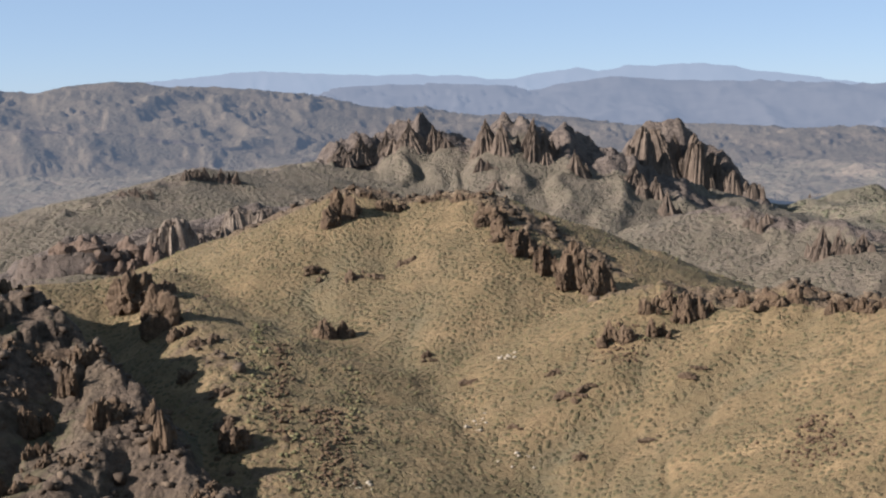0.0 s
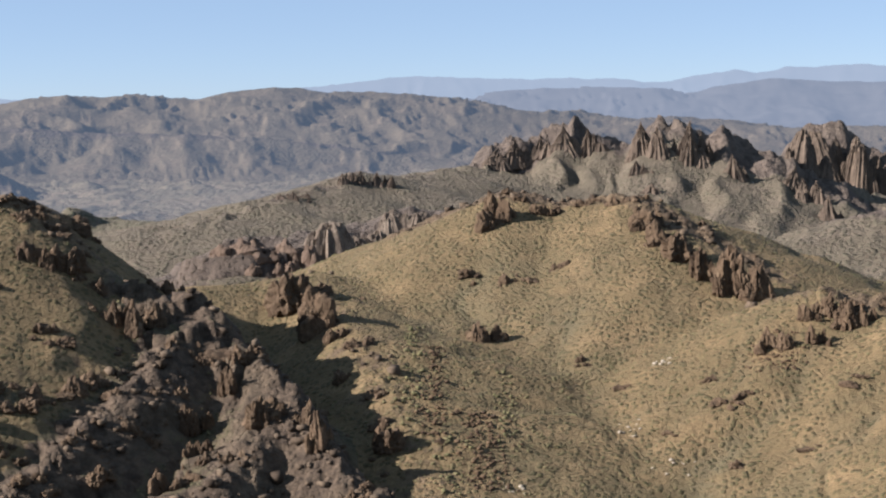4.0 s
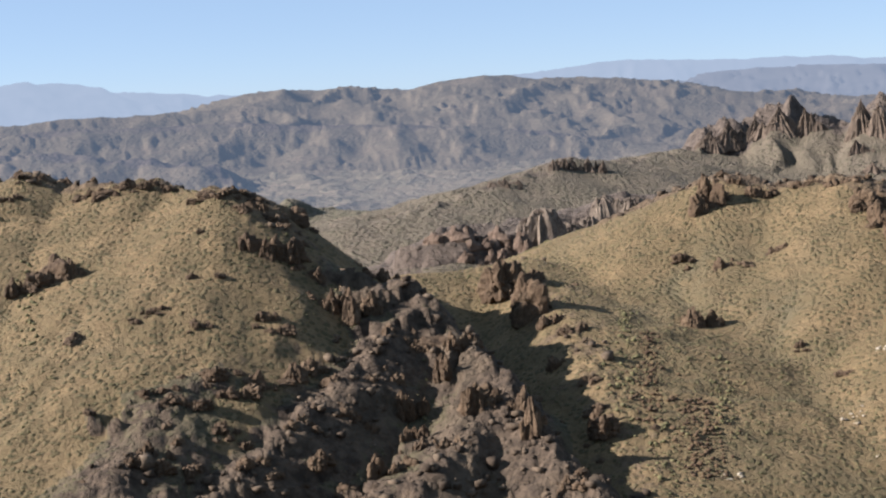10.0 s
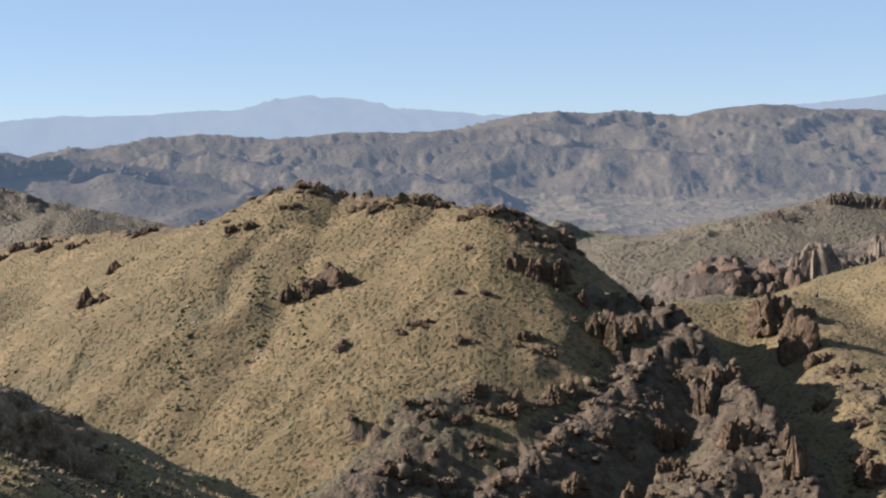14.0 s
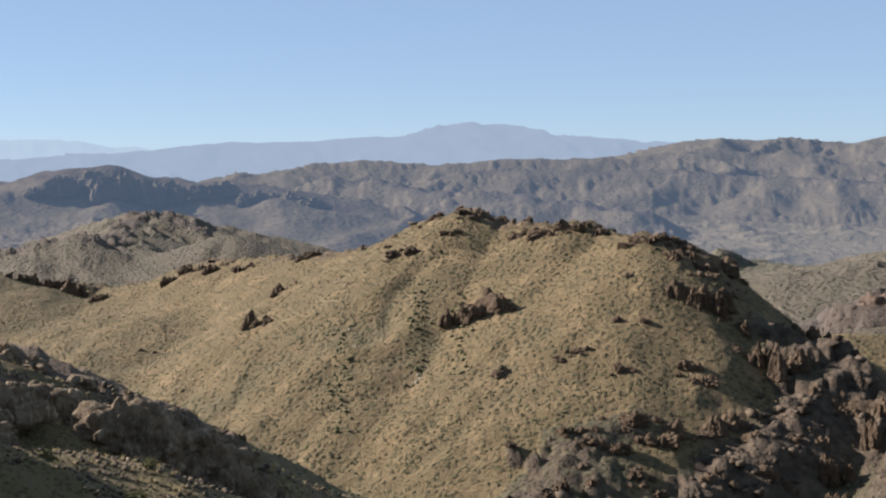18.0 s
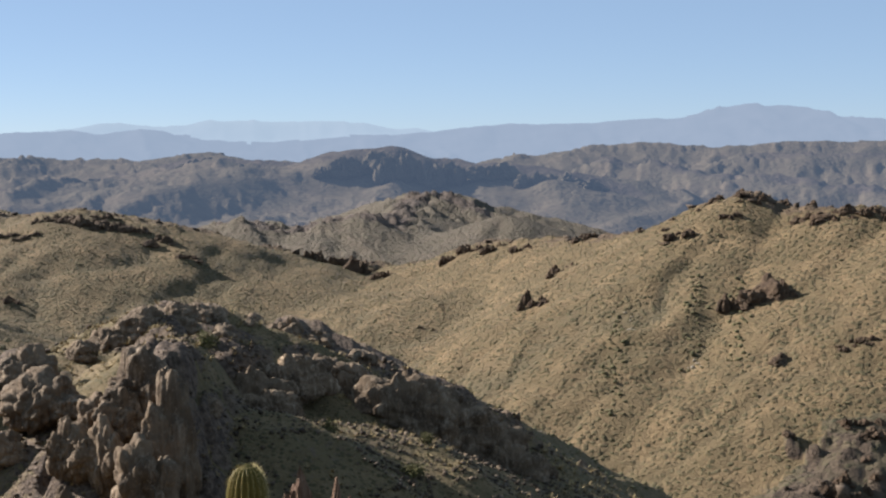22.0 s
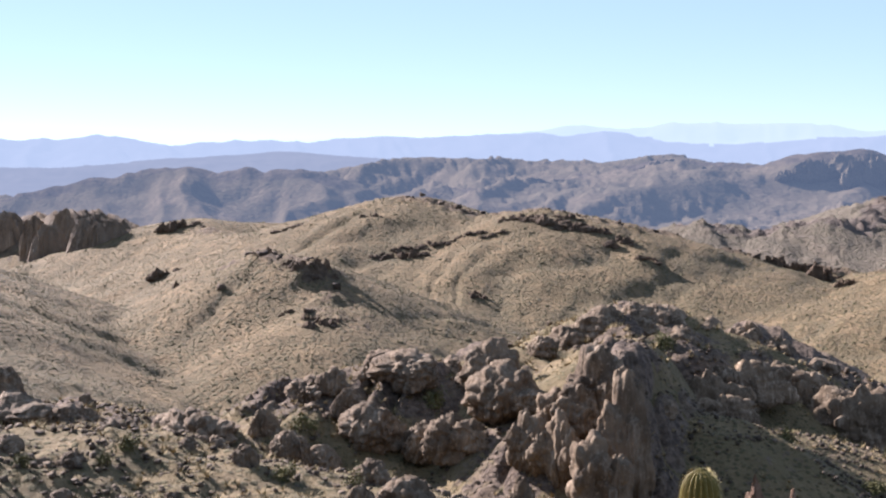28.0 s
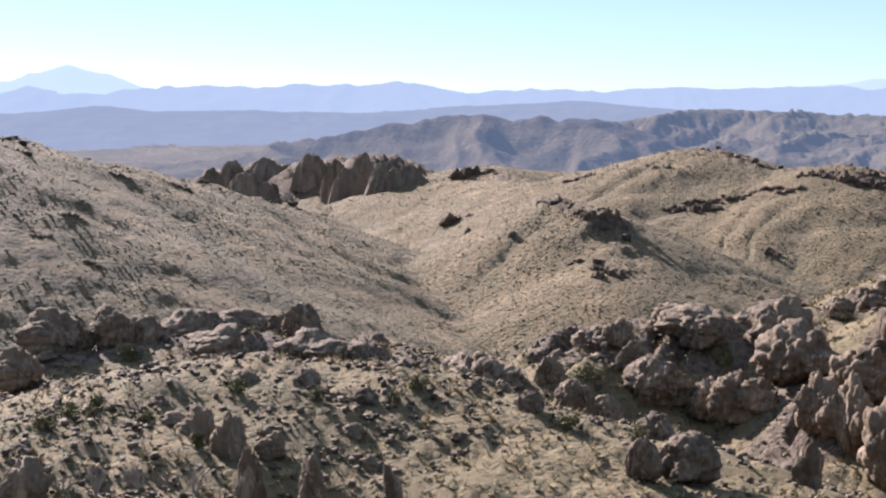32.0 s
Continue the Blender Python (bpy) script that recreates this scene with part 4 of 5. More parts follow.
def outcrops(rows, meshes, label, group, seed, category="rock outcrop", spread=0.45, pieces=10, strewn=False, broad=1.0):
    """Clusters of rocks: place, height of the top, width and visible height, in metres."""
    pick = random.Random(seed)
    for x, y, top, width, height in rows:
        far = math.hypot(x, y)
        ax, ay = y / far, -x / far
        count = max(4, min(12, round(pieces * (0.5 + 0.35 * width / max(height, 0.1)) * 0.6)))
        own, behind = ground_at((x, y), (x * (1 + 1.2 * height / far), y * (1 + 1.2 * height / far)))
        lying = strewn and behind - own > 0.2 * height  # on a slope, not on a crest
        spots = []
        for k in range(count):
            u = (k + pick.uniform(0.2, 0.8)) / count - 0.5
            v = pick.uniform(0.0, 1.3) * height / width * (1 - abs(u)) if lying else pick.uniform(-0.5, 0.5) * spread
            spots.append((x + width * (u * ax - v * ay), y + width * (u * ay + v * ax), u, v))
        zs = ground_at((x, y), *spots)
        thing = new("rock_outcrop")
        thing.location = (x, y, zs[0])
        tagged(thing, label, category, group)
        core = math.degrees(math.atan2(ay, ax))
        for k, ((px, py, u, v), z) in enumerate(zip(spots, zs[1:])):
            main = k % 4 == 1
            tall = height * (pick.uniform(0.75, 1.0) if main else pick.uniform(0.3, 0.8)) * (1 - 0.55 * abs(2 * u) ** 2)
            if lying:
                tall *= 0.7
                peak, foot = z + 0.7 * tall, z - 0.4 * tall
            else:
                peak = max(top - height + tall, z + 0.3 * tall)
                foot = min(z, peak - tall) - 0.35 * tall
            wide = max(width / count * (pick.uniform(2.6, 4.0) if main else pick.uniform(1.2, 2.4)), 0.55 * tall) * broad
            ob = new("rock", pick.choice(meshes))
            ob.parent = thing
            ob.matrix_world = pose(px, py, foot, pick.uniform(-9, 9), pick.uniform(-9, 9), core + pick.uniform(-30, 30) + pick.choice((0, 180))) @ Matrix.Diagonal(
                (wide, wide * pick.uniform(0.6, 1.0), peak - foot, 1))
            ob.matrix_parent_inverse = Matrix.Translation((-x, -y, -float(zs[0])))


# ---- near rocks ----
near_boulders = shapes("boulder", "knob", 5, near_rock, 6, 10)
near_columns = shapes("rock_column", "pillar", 5, near_rock, 5, 20)
near_cliffs = shapes("cliff_rock", "cliff", 5, near_rock, 4, 35)
near_blocks = shapes("rock_block", "block", 4, near_rock, 5, 30)
warm_columns = shapes("rock_column", "block", 4, warm_rock, 3, 40)
boulders([
    (-30.6, 11.3, -5.1, 0.8, 0.8), (-53.7, 21.9, -9.2, 1.4, 2.0), (-51.5, 22.0, -9.8, 1.8, 1.8), (-28.5, 11.2, -4.9, 0.6, 0.7),
    (-56.2, 25.3, -9.0, 1.4, 1.7), (-56.7, 24.7, -9.2, 1.2, 1.5), (-55.7, 26.4, -8.9, 1.4, 1.3), (-58.5, 30.0, -8.1, 2.3, 1.4),
    (-57.2, 31.0, -8.2, 1.8, 1.5), (-57.2, 27.9, -8.6, 1.2, 1.1), (-52.3, 26.2, -9.4, 2.3, 1.9), (-53.9, 25.8, -8.9, 1.4, 2.3),
    (-57.3, 32.8, -8.6, 1.3, 1.3), (-50.9, 23.1, -10.4, 1.5, 1.1), (-55.7, 29.3, -9.0, 1.5, 1.2)],
    near_boulders, "weathered brown boulder on the near rock massif", "boulders of the near massif", 101, grow=1.15)
boulders([
    (-57.6, 37.8, -8.0, 1.1, 1.1), (-59.7, 40.8, -7.9, 2.0, 1.7),
    (-59.1, 42.5, -6.9, 2.6, 1.9), (-58.9, 44.1, -6.9, 2.3, 1.7), (-62.3, 48.6, -7.6, 2.5, 2.0), (-60.0, 48.3, -8.5, 1.8, 1.5),
    
    (-54.1, 38.2, -8.3, 2.1, 1.7)],
    near_boulders, "weathered brown boulder on the near rock massif", "boulders of the near massif", 102, grow=1.45)
boulders([
    (-38.9, 27.5, -8.2, 1.3, 2.7), (-38.6, 28.1, -9.0, 1.1, 2.3), (-41.2, 28.1, -7.9, 1.2, 2.8), (-42.3, 27.7, -8.3, 1.4, 2.0), (-43.1, 27.4, -8.2, 1.0, 2.0),
    (-42.7, 29.5, -7.3, 1.6, 2.0), (-42.9, 30.6, -5.9, 2.3, 3.2), (-24.7, 15.6, -5.3, 0.5, 1.1), (-44.0, 29.4, -7.7, 1.2, 1.9), (-39.6, 29.4, -6.4, 1.7, 4.6)],
    near_columns, "tall ribbed brown rock column with a rounded top", "rock columns of the near massif", 103, "rock_column", lean=4, grow=1.3, along=True)
boulders([
    (-53.9, 32.6, -7.2, 2.3, 2.7), (-48.5, 30.0, -7.3, 2.5, 2.4), (-47.1, 30.4, -8.3, 1.5, 0.9), (-55.7, 29.3, -7.7, 2.6, 1.4), (-54.8, 29.5, -8.1, 1.7, 1.3),
    (-52.1, 25.8, -9.1, 2.0, 1.7), (-53.8, 25.6, -8.8, 1.2, 1.4), (-50.9, 27.4, -9.9, 1.4, 1.6), (-48.6, 27.4, -9.2, 1.7, 1.9), (-51.1, 21.9, -9.7, 1.3, 1.4),
    (-56.3, 24.8, -8.6, 1.4, 1.1), (-55.4, 25.6, -8.1, 1.2, 1.2), (-24.1, 12.7, -4.9, 1.0, 0.9), (-28.6, 14.2, -5.6, 0.7, 0.6), (-24.1, 11.8, -4.9, 0.6, 0.8),
    (-47.6, 27.8, -9.3, 1.3, 1.3)],
    near_boulders, "rounded fluted boulder on the face of the massif", "boulders of the near massif", 105, grow=1.3, along=True, lean=9)
boulders([
    (-51.2, 42.8, -9.2, 2.6, 1.9), (-54.1, 47.6, -9.5, 3.1, 2.3), (-55.7, 51.4, -10.1, 3.0, 2.1), (-53.8, 52.3, -10.5, 2.9, 3.5),
    (-51.5, 52.8, -10.8, 4.0, 3.8), (-49.7, 54.2, -11.8, 3.8, 3.4), (-48.1, 55.3, -13.2, 3.2, 3.2), (-46.5, 55.6, -14.2, 2.6, 3.0),
    (-46.7, 57.6, -15.1, 1.8, 2.6), (-46.4, 39.5, -9.3, 1.9, 1.4), (-53.7, 56.8, -12.1, 2.8, 2.5)],
    near_cliffs, "dark shaded rock along the near shoulder", "rocks along the shoulder", 106, "cliff_rock", deep=0.35, grow=1.7, along=True, lean=3)
boulders([
    (-29.1, 26.0, -7.5, 0.9, 1.4), (-28.5, 26.6, -7.9, 0.8, 1.1), (-27.8, 26.6, -8.2, 0.6, 0.8)],
    warm_columns, "warm tan rock stump beside the saguaro", "rock stumps", 107, "rock_stump", lean=3, grow=1.8)
boulders([
    (-51.6, 60.2, -16.1, 1.9, 1.5), (-52.0, 65.2, -16.9, 2.7, 2.2), (-53.1, 70.0, -18.8, 2.7, 2.9), (-46.5, 50.5, -13.9, 1.4, 1.0),
    (-44.3, 45.0, -13.2, 1.0, 1.0), (-56.9, 81.6, -23.8, 1.9, 1.1), (-43.8, 49.1, -14.7, 1.3, 1.3)],
    near_blocks, "brown rock on the lit shelf", "rocks on the shelf", 108, "rock_block")
boulders([
    (-85.8, 73.6, -13.4, 2.7, 2.0), (-84.8, 74.7, -12.8, 2.2, 2.1), (-82.7, 75.5, -13.8, 2.2, 1.4)],
    near_blocks, "dark rock behind the massif", "rocks behind the massif", 109, "rock_block")
boulders([
    (-59.9, 2.7, -7.4, 2.3, 2.0), (-59.8, 5.1, -7.3, 1.9, 1.8), (-59.7, 6.4, -7.8, 1.6, 1.5), (-60.5, 8.1, -7.8, 2.9, 1.9),
    (-56.4, 8.5, -7.8, 2.5, 1.6), (-61.1, 10.4, -7.9, 2.4, 1.3), (-60.9, 11.6, -8.3, 1.5, 1.0), (-58.6, 12.8, -7.4, 1.5, 1.5),
    (-56.6, 12.5, -8.3, 2.7, 1.2), (-56.0, 14.9, -8.7, 2.3, 1.5), (-59.8, 12.0, -8.0, 0.7, 0.8), (-56.0, 1.2, -8.2, 1.8, 0.8),
    (-58.3, 14.2, -9.0, 1.6, 1.2)],
    near_boulders, "dark backlit boulder on the low ridge", "boulders on the low ridge", 110)
boulders([
    (-54.7, 19.2, -9.1, 3.0, 1.6), (-55.0, 18.5, -9.2, 1.6, 1.5)],
    near_cliffs, "large dark block in its own shade", "large dark blocks", 111, "cliff_rock", along=True)
boulders([
    (-27.7, 3.9, -4.6, 1.0, 1.0), (-26.6, 4.4, -4.5, 0.8, 1.1), (-23.6, 4.2, -4.4, 0.6, 0.9), (-30.5, 5.3, -4.5, 0.8, 0.4),
    (-29.1, 7.1, -4.8, 0.8, 0.5), (-30.3, 6.6, -4.5, 0.7, 0.4), (-29.0, 7.6, -4.7, 0.7, 0.5), (-26.5, 5.1, -4.9, 0.6, 0.5),
    (-24.4, 5.5, -4.8, 0.6, 0.5), (-24.0, 0.5, -4.4, 1.0, 0.9), (-24.0, 6.9, -5.0, 0.5, 0.4), (-29.8, 3.2, -4.7, 0.6, 0.4)],
    near_boulders, "dark rough rock on the rubble mound", "rocks on the rubble mound", 112, "rock_block", grow=1.0)

small_boulders = shapes("boulder", "knob", 3, near_rock, 5, 110) + shapes("boulder", "block", 3, near_rock, 4, 120)


def strew(ridge_name, count, reach, low, high, label, group, seed, meshes=None, name="boulder"):
    """Boulders strewn beside a ridge's crest line."""
    pick = random.Random(seed)
    crest = next(r["crest"] for r in LAND if r["name"] == ridge_name)
    rows = []
    for _ in range(count):
        k, u = pick.randrange(len(crest) - 1), pick.random()
        p = crest[k] * (1 - u) + crest[k + 1] * u
        x, y = p[0] + pick.gauss(0, reach), p[1] + pick.gauss(0, reach)
        size = low + (high - low) * pick.random() ** 2
        rows.append([x, y, 0.0, size, size * pick.uniform(0.45, 0.95)])
    for row, z in zip(rows, ground_at(*rows)):
        row[2] = z + 0.6 * row[4]
    boulders(rows, meshes or small_boulders, label, group, seed, name, lean=14)


strew("near_massif", 8, 3.0, 0.4, 1.5, "weathered brown boulder between the massif's rocks", "boulders of the near massif", 301)
strew("massif_front", 4, 2.5, 0.5, 1.4, "weathered brown boulder below the massif", "boulders of the near massif", 302)
strew("shoulder", 16, 4.0, 0.4, 1.5, "dark broken rock on the near shoulder", "rocks along the shoulder", 303)
strew("near_mound", 40, 3.0, 0.15, 0.55, "dark rough rock on the rubble mound", "rocks on the rubble mound", 304)
strew("boulder_ridge", 18, 2.5, 0.4, 1.3, "dark backlit boulder on the low ridge", "boulders on the low ridge", 305)
# ---- outcrops on the hills ----
hill_blocks = shapes("rock", "fin", 4, hill_rock, 4, 50) + shapes("rock", "block", 4, hill_rock, 4, 57) + shapes("rock", "cliff", 4, hill_rock, 3, 64)
back_blocks = shapes("rock", "fin", 3, hill_rock, 4, 150) + shapes("rock", "block", 3, hill_rock, 5, 157)
red_blocks = shapes("rock", "block", 3, red_rock, 4, 60)
pale_blocks = [peak_mesh("rock", 70 + k, 0.3 + 0.03 * k, pale_rock) for k in range(4)]
peak_blocks = [peak_mesh("rock", 80 + k, 1.0 + 0.12 * k, peak_rock) for k in range(5)]
massive_blocks = [peak_mesh("rock", 95 + k, 0.42 + 0.06 * k, peak_rock) for k in range(4)]
dome_blocks = [peak_mesh("rock", 90 + k, 0.36 + 0.05 * k, dome_rock) for k in range(4)]
strew("main_hill_spur", 10, 9.0, 1.5, 6.0, "broken dark crag rock on the shaded spur", "loose rocks on the spur", 311, hill_blocks, "crag_rock")
strew("main_hill_rib", 12, 10.0, 1.5, 5.5, "broken dark ledge rock on the rib", "loose rocks on the rib", 312, hill_blocks, "crag_rock")
strew("saddle_rib", 12, 8.0, 1.0, 3.5, "brown rock on the stony rib", "loose rocks below the saddle", 313, hill_blocks, "crag_rock")
strew("crag_hill", 18, 6.0, 1.0, 3.5, "brown rock along the hill's crest", "loose rocks on the sunlit hill", 314, hill_blocks, "crag_rock")
strew("main_hill", 18, 7.0, 1.0, 3.5, "dark brown rock along the grassy hill's crest", "loose rocks on the tan hill", 315, hill_blocks, "crag_rock")
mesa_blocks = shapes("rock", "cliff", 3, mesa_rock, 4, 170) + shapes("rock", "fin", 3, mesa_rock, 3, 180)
outcrops([
    (-215.3, 278.5, -30.3, 7.6, 4.1), (-195.3, 242.0, -32.6, 6.1, 4.5), (-169.7, 259.7, -18.9, 7.3, 3.6),
    (-141.2, 274.8, -14.4, 10.9, 4.5), (-133.9, 279.2, -14.7, 8.5, 3.9), (-113.7, 268.6, -16.3, 12.6, 3.9), (-107.0, 267.2, -18.1, 10.1, 5.1),
    (-115.0, 231.3, -37.6, 6.1, 2.2), (-148.1, 275.0, -15.3, 6.1, 3.3), (-162.7, 269.0, -15.6, 4.9, 2.7), (-162.4, 278.2, -12.4, 7.6, 3.2),
    (-223.8, 299.1, -25.0, 7.3, 3.4), (-119.2, 266.9, -17.8, 5.7, 3.2), (-113.7, 233.2, -37.8, 4.1, 1.5)],
    hill_blocks, "dark brown outcrop on the grassy hill", "outcrops on the tan hill", 101, strewn=True)
outcrops([(-139.6, 246.6, -24.6, 9.0, 8.0), (-146.5, 243.0, -29.5, 5.0, 4.0)],
    hill_blocks, "large dark outcrop on the grassy hill", "outcrops on the tan hill", 121, broad=1.4)
outcrops([
    (-101.1, 256.2, -22.2, 10.2, 8.1), (-98.2, 259.2, -24.6, 6.5, 6.5), (-84.6, 250.8, -31.9, 9.8, 8.1), (-88.1, 281.5, -34.1, 9.2, 3.5),
    (-61.5, 245.6, -41.1, 5.5, 4.0), (-63.0, 239.5, -43.2, 4.4, 5.8), (-54.8, 230.0, -46.8, 6.5, 5.1), (-48.1, 229.4, -47.2, 3.7, 6.0),
    (-44.5, 222.8, -48.3, 3.6, 5.8), (-35.5, 235.3, -51.8, 4.7, 6.1), (-66.7, 231.2, -48.2, 5.2, 5.2), (-72.8, 235.0, -46.3, 7.7, 3.9),
    (-68.6, 245.5, -43.0, 6.0, 3.5), (-94.1, 257.5, -30.9, 6.4, 3.2), (-89.5, 252.2, -34.4, 6.3, 4.2), (-73.1, 246.5, -41.3, 7.0, 3.5)],
    hill_blocks, "dark brown crag on the shaded spur", "crags on the spur", 102)
outcrops([
    (-93.9, 217.6, -42.7, 10.2, 5.8), (-99.4, 211.6, -43.4, 8.2, 4.1), (-105.3, 211.1, -44.5, 4.6, 3.2), (-83.9, 227.3, -41.6, 9.5, 7.1),
    (-89.9, 220.4, -43.5, 5.6, 5.1), (-92.9, 236.1, -38.4, 7.0, 4.0), (-94.8, 197.2, -48.4, 6.9, 5.1), (-99.7, 195.3, -49.2, 5.2, 4.3),
    (-90.6, 207.3, -47.5, 5.3, 4.4), (-80.8, 214.5, -49.4, 5.4, 3.6), (-73.8, 222.4, -50.6, 6.4, 3.7), (-59.6, 219.2, -53.6, 12.4, 5.8),
    (-66.2, 213.2, -54.5, 7.0, 4.4), (-74.0, 205.9, -52.4, 7.7, 5.1), (-104.3, 229.5, -39.9, 3.9, 3.0), (-64.7, 224.2, -53.2, 4.6, 2.7),
    (-83.2, 200.8, -51.9, 6.0, 4.3)],
    hill_blocks, "broken dark rock ledge on the rib", "ledges on the rib", 103, strewn=True)
outcrops([
    (-65.0, 311.2, -34.5, 11.2, 10.6), (-57.1, 292.7, -36.0, 7.0, 10.5), (-70.5, 315.8, -39.4, 6.3, 5.7), (-34.3, 235.0, -52.7, 4.6, 5.1),
    (-39.6, 252.4, -51.0, 4.0, 2.0), (-47.4, 262.2, -49.2, 3.1, 3.1), (-51.9, 283.1, -44.6, 5.6, 2.3), (-46.0, 274.6, -45.0, 5.4, 2.7),
    (-36.3, 210.5, -57.5, 5.0, 3.3)],
    hill_blocks, "brown rock fin on the saddle", "fins on the saddle", 104, broad=1.5)
outcrops([
    (-23.5, 349.6, -21.5, 6.2, 8.6), (-18.7, 359.3, -23.6, 4.2, 2.5), (-13.0, 354.8, -25.1, 6.3, 3.8), (11.6, 341.0, -24.4, 6.7, 6.0),
    (15.2, 332.0, -27.7, 7.2, 6.5), (19.3, 325.2, -29.7, 7.6, 7.0), (23.9, 318.4, -32.2, 5.6, 7.5), (29.7, 313.0, -31.7, 8.6, 10.5),
    (33.8, 311.2, -34.1, 5.5, 9.8), (6.5, 354.2, -23.5, 8.3, 4.2), (-1.8, 357.4, -24.5, 8.4, 2.8), (-27.0, 346.3, -25.0, 4.1, 6.8),
    (-23.7, 297.9, -44.9, 7.0, 5.8), (-18.5, 323.1, -38.0, 7.6, 5.1), (-8.3, 327.8, -36.7, 5.1, 3.9)],
    hill_blocks, "steep brown crag on the hill crest", "crags on the sunlit hill", 105, broad=1.25)
outcrops([
    (22.6, 255.0, -51.6, 5.0, 3.0), (25.8, 256.4, -50.9, 4.0, 2.5), (44.5, 255.0, -50.3, 4.6, 2.5), (4.7, 273.5, -54.6, 3.2, 2.1),
    (-3.0, 284.0, -51.5, 3.3, 2.8), (-28.7, 323.8, -38.6, 5.1, 3.8), (23.3, 241.1, -60.5, 3.8, 1.9), (34.8, 240.3, -59.4, 3.8, 1.4),
    (12.2, 250.7, -56.1, 2.9, 2.0), (20.4, 265.0, -51.0, 3.1, 2.1), (-11.6, 353.3, -27.1, 4.2, 2.8)],
    hill_blocks, "small brown outcrop in the grass", "small outcrops on the slope", 106, pieces=6, strewn=True)
outcrops([
    (44.9, 280.5, -36.5, 7.8, 5.9), (48.7, 276.7, -37.5, 6.6, 6.0), (40.9, 271.7, -42.1, 4.3, 3.8), (40.3, 279.3, -38.9, 4.4, 4.4),
    (63.9, 271.6, -35.9, 9.8, 4.9), (71.4, 275.6, -37.6, 7.8, 4.5), (59.3, 275.2, -37.4, 5.5, 3.9), (56.5, 282.9, -39.2, 4.5, 2.6),
    (32.8, 271.6, -42.6, 6.4, 4.8), (47.0, 276.3, -40.2, 5.5, 3.8), (77.0, 257.5, -36.7, 6.3, 3.2), (74.1, 262.1, -37.3, 4.3, 2.1),
    (72.1, 262.0, -37.3, 4.3, 3.0)],
    hill_blocks, "sunlit brown outcrop along the ridge", "outcrops on the ridge", 107)
outcrops([
    (-359.8, 239.6, -20.0, 10.2, 7.3), (-353.7, 243.5, -21.6, 10.1, 6.7), (-367.6, 236.5, -20.2, 6.8, 5.1), (-339.0, 249.5, -25.6, 9.9, 5.4),
    (-349.8, 249.1, -23.3, 8.4, 5.0), (-374.8, 199.7, -29.3, 11.6, 2.8), (-373.3, 208.4, -28.4, 11.7, 2.3), (-370.8, 218.5, -27.7, 10.1, 2.4),
    (-375.4, 192.6, -31.2, 9.9, 2.8), (-404.3, 201.7, -21.4, 7.1, 3.2), (-326.2, 193.8, -38.9, 4.5, 3.7), (-372.0, 233.2, -22.0, 6.9, 2.9),
    (-364.1, 222.3, -28.0, 8.3, 2.2), (-326.1, 249.9, -29.5, 6.4, 4.0)],
    back_blocks, "dark rock band on the hill", "rock bands on the hill", 108, strewn=True)
outcrops([
    (-325.6, 314.7, -35.5, 8.0, 7.4), (-326.7, 320.7, -38.0, 7.2, 6.3), (-343.6, 320.9, -38.3, 9.2, 3.1), (-309.1, 310.4, -40.5, 7.7, 3.4),
    (-342.0, 312.0, -35.9, 7.2, 3.6), (-272.1, 309.1, -30.1, 8.1, 3.5), (-261.1, 307.8, -29.7, 9.5, 2.8), (-246.6, 301.6, -28.8, 7.6, 2.7),
    (-233.6, 248.7, -49.1, 5.1, 2.7), (-276.6, 305.0, -33.7, 6.4, 2.4)],
    back_blocks, "dark jagged outcrop in the saddle", "outcrops in the saddle", 109)
outcrops([
    (-309.3, 138.8, -26.7, 10.6, 5.7), (-311.8, 135.0, -29.3, 6.6, 2.7), (-357.2, 146.8, -27.1, 9.1, 3.3), (-275.7, 125.4, -34.9, 7.1, 3.8),
    (-283.4, 126.3, -35.1, 3.6, 3.0), (-417.5, 138.9, -35.0, 10.3, 5.5), (-375.3, 130.9, -36.1, 7.8, 3.1), (-491.9, 170.1, -26.0, 16.3, 4.1),
    (-420.7, 180.6, -24.6, 10.8, 2.5), (-357.3, 142.1, -30.1, 6.0, 2.3), (-278.1, 129.8, -36.7, 4.8, 2.2), (-292.3, 125.0, -35.6, 3.7, 1.7)],
    back_blocks, "dark outcrop on the tan spur", "outcrops on the tan spur", 110, strewn=True)
outcrops([
    (-298.2, 20.2, -18.7, 5.8, 1.5), (-253.0, 9.5, -23.1, 4.0, 1.0), (-263.0, 15.7, -21.5, 4.1, 1.4), (-305.4, 7.4, -11.3, 6.0, 1.6),
    (-319.5, 28.8, -17.8, 5.0, 1.4), (-245.4, 17.7, -27.6, 3.4, 1.3), (-332.4, 43.9, -21.1, 5.2, 1.1), (-375.4, 190.4, -32.3, 7.4, 2.4),
    (-370.2, 198.5, -30.8, 8.2, 2.3), (-363.8, 237.0, -22.9, 10.2, 3.3), (-369.7, 233.2, -23.7, 6.8, 1.9), (-365.0, 249.2, -22.7, 8.6, 2.9)],
    back_blocks, "dim brown outcrop among shrubs", "outcrops on the dim hillside", 111, strewn=True)
outcrops([
    (-137.4, 525.1, -53.1, 12.7, 6.4), (-128.4, 531.1, -49.7, 19.2, 8.6), (-114.8, 530.5, -50.8, 12.7, 8.9), (-106.9, 527.3, -53.7, 10.5, 8.4),
    (-120.3, 522.0, -56.1, 14.7, 6.3)],
    red_blocks, "rounded reddish rocks on a mound", "reddish rocks", 112, "rock mound", pieces=6)
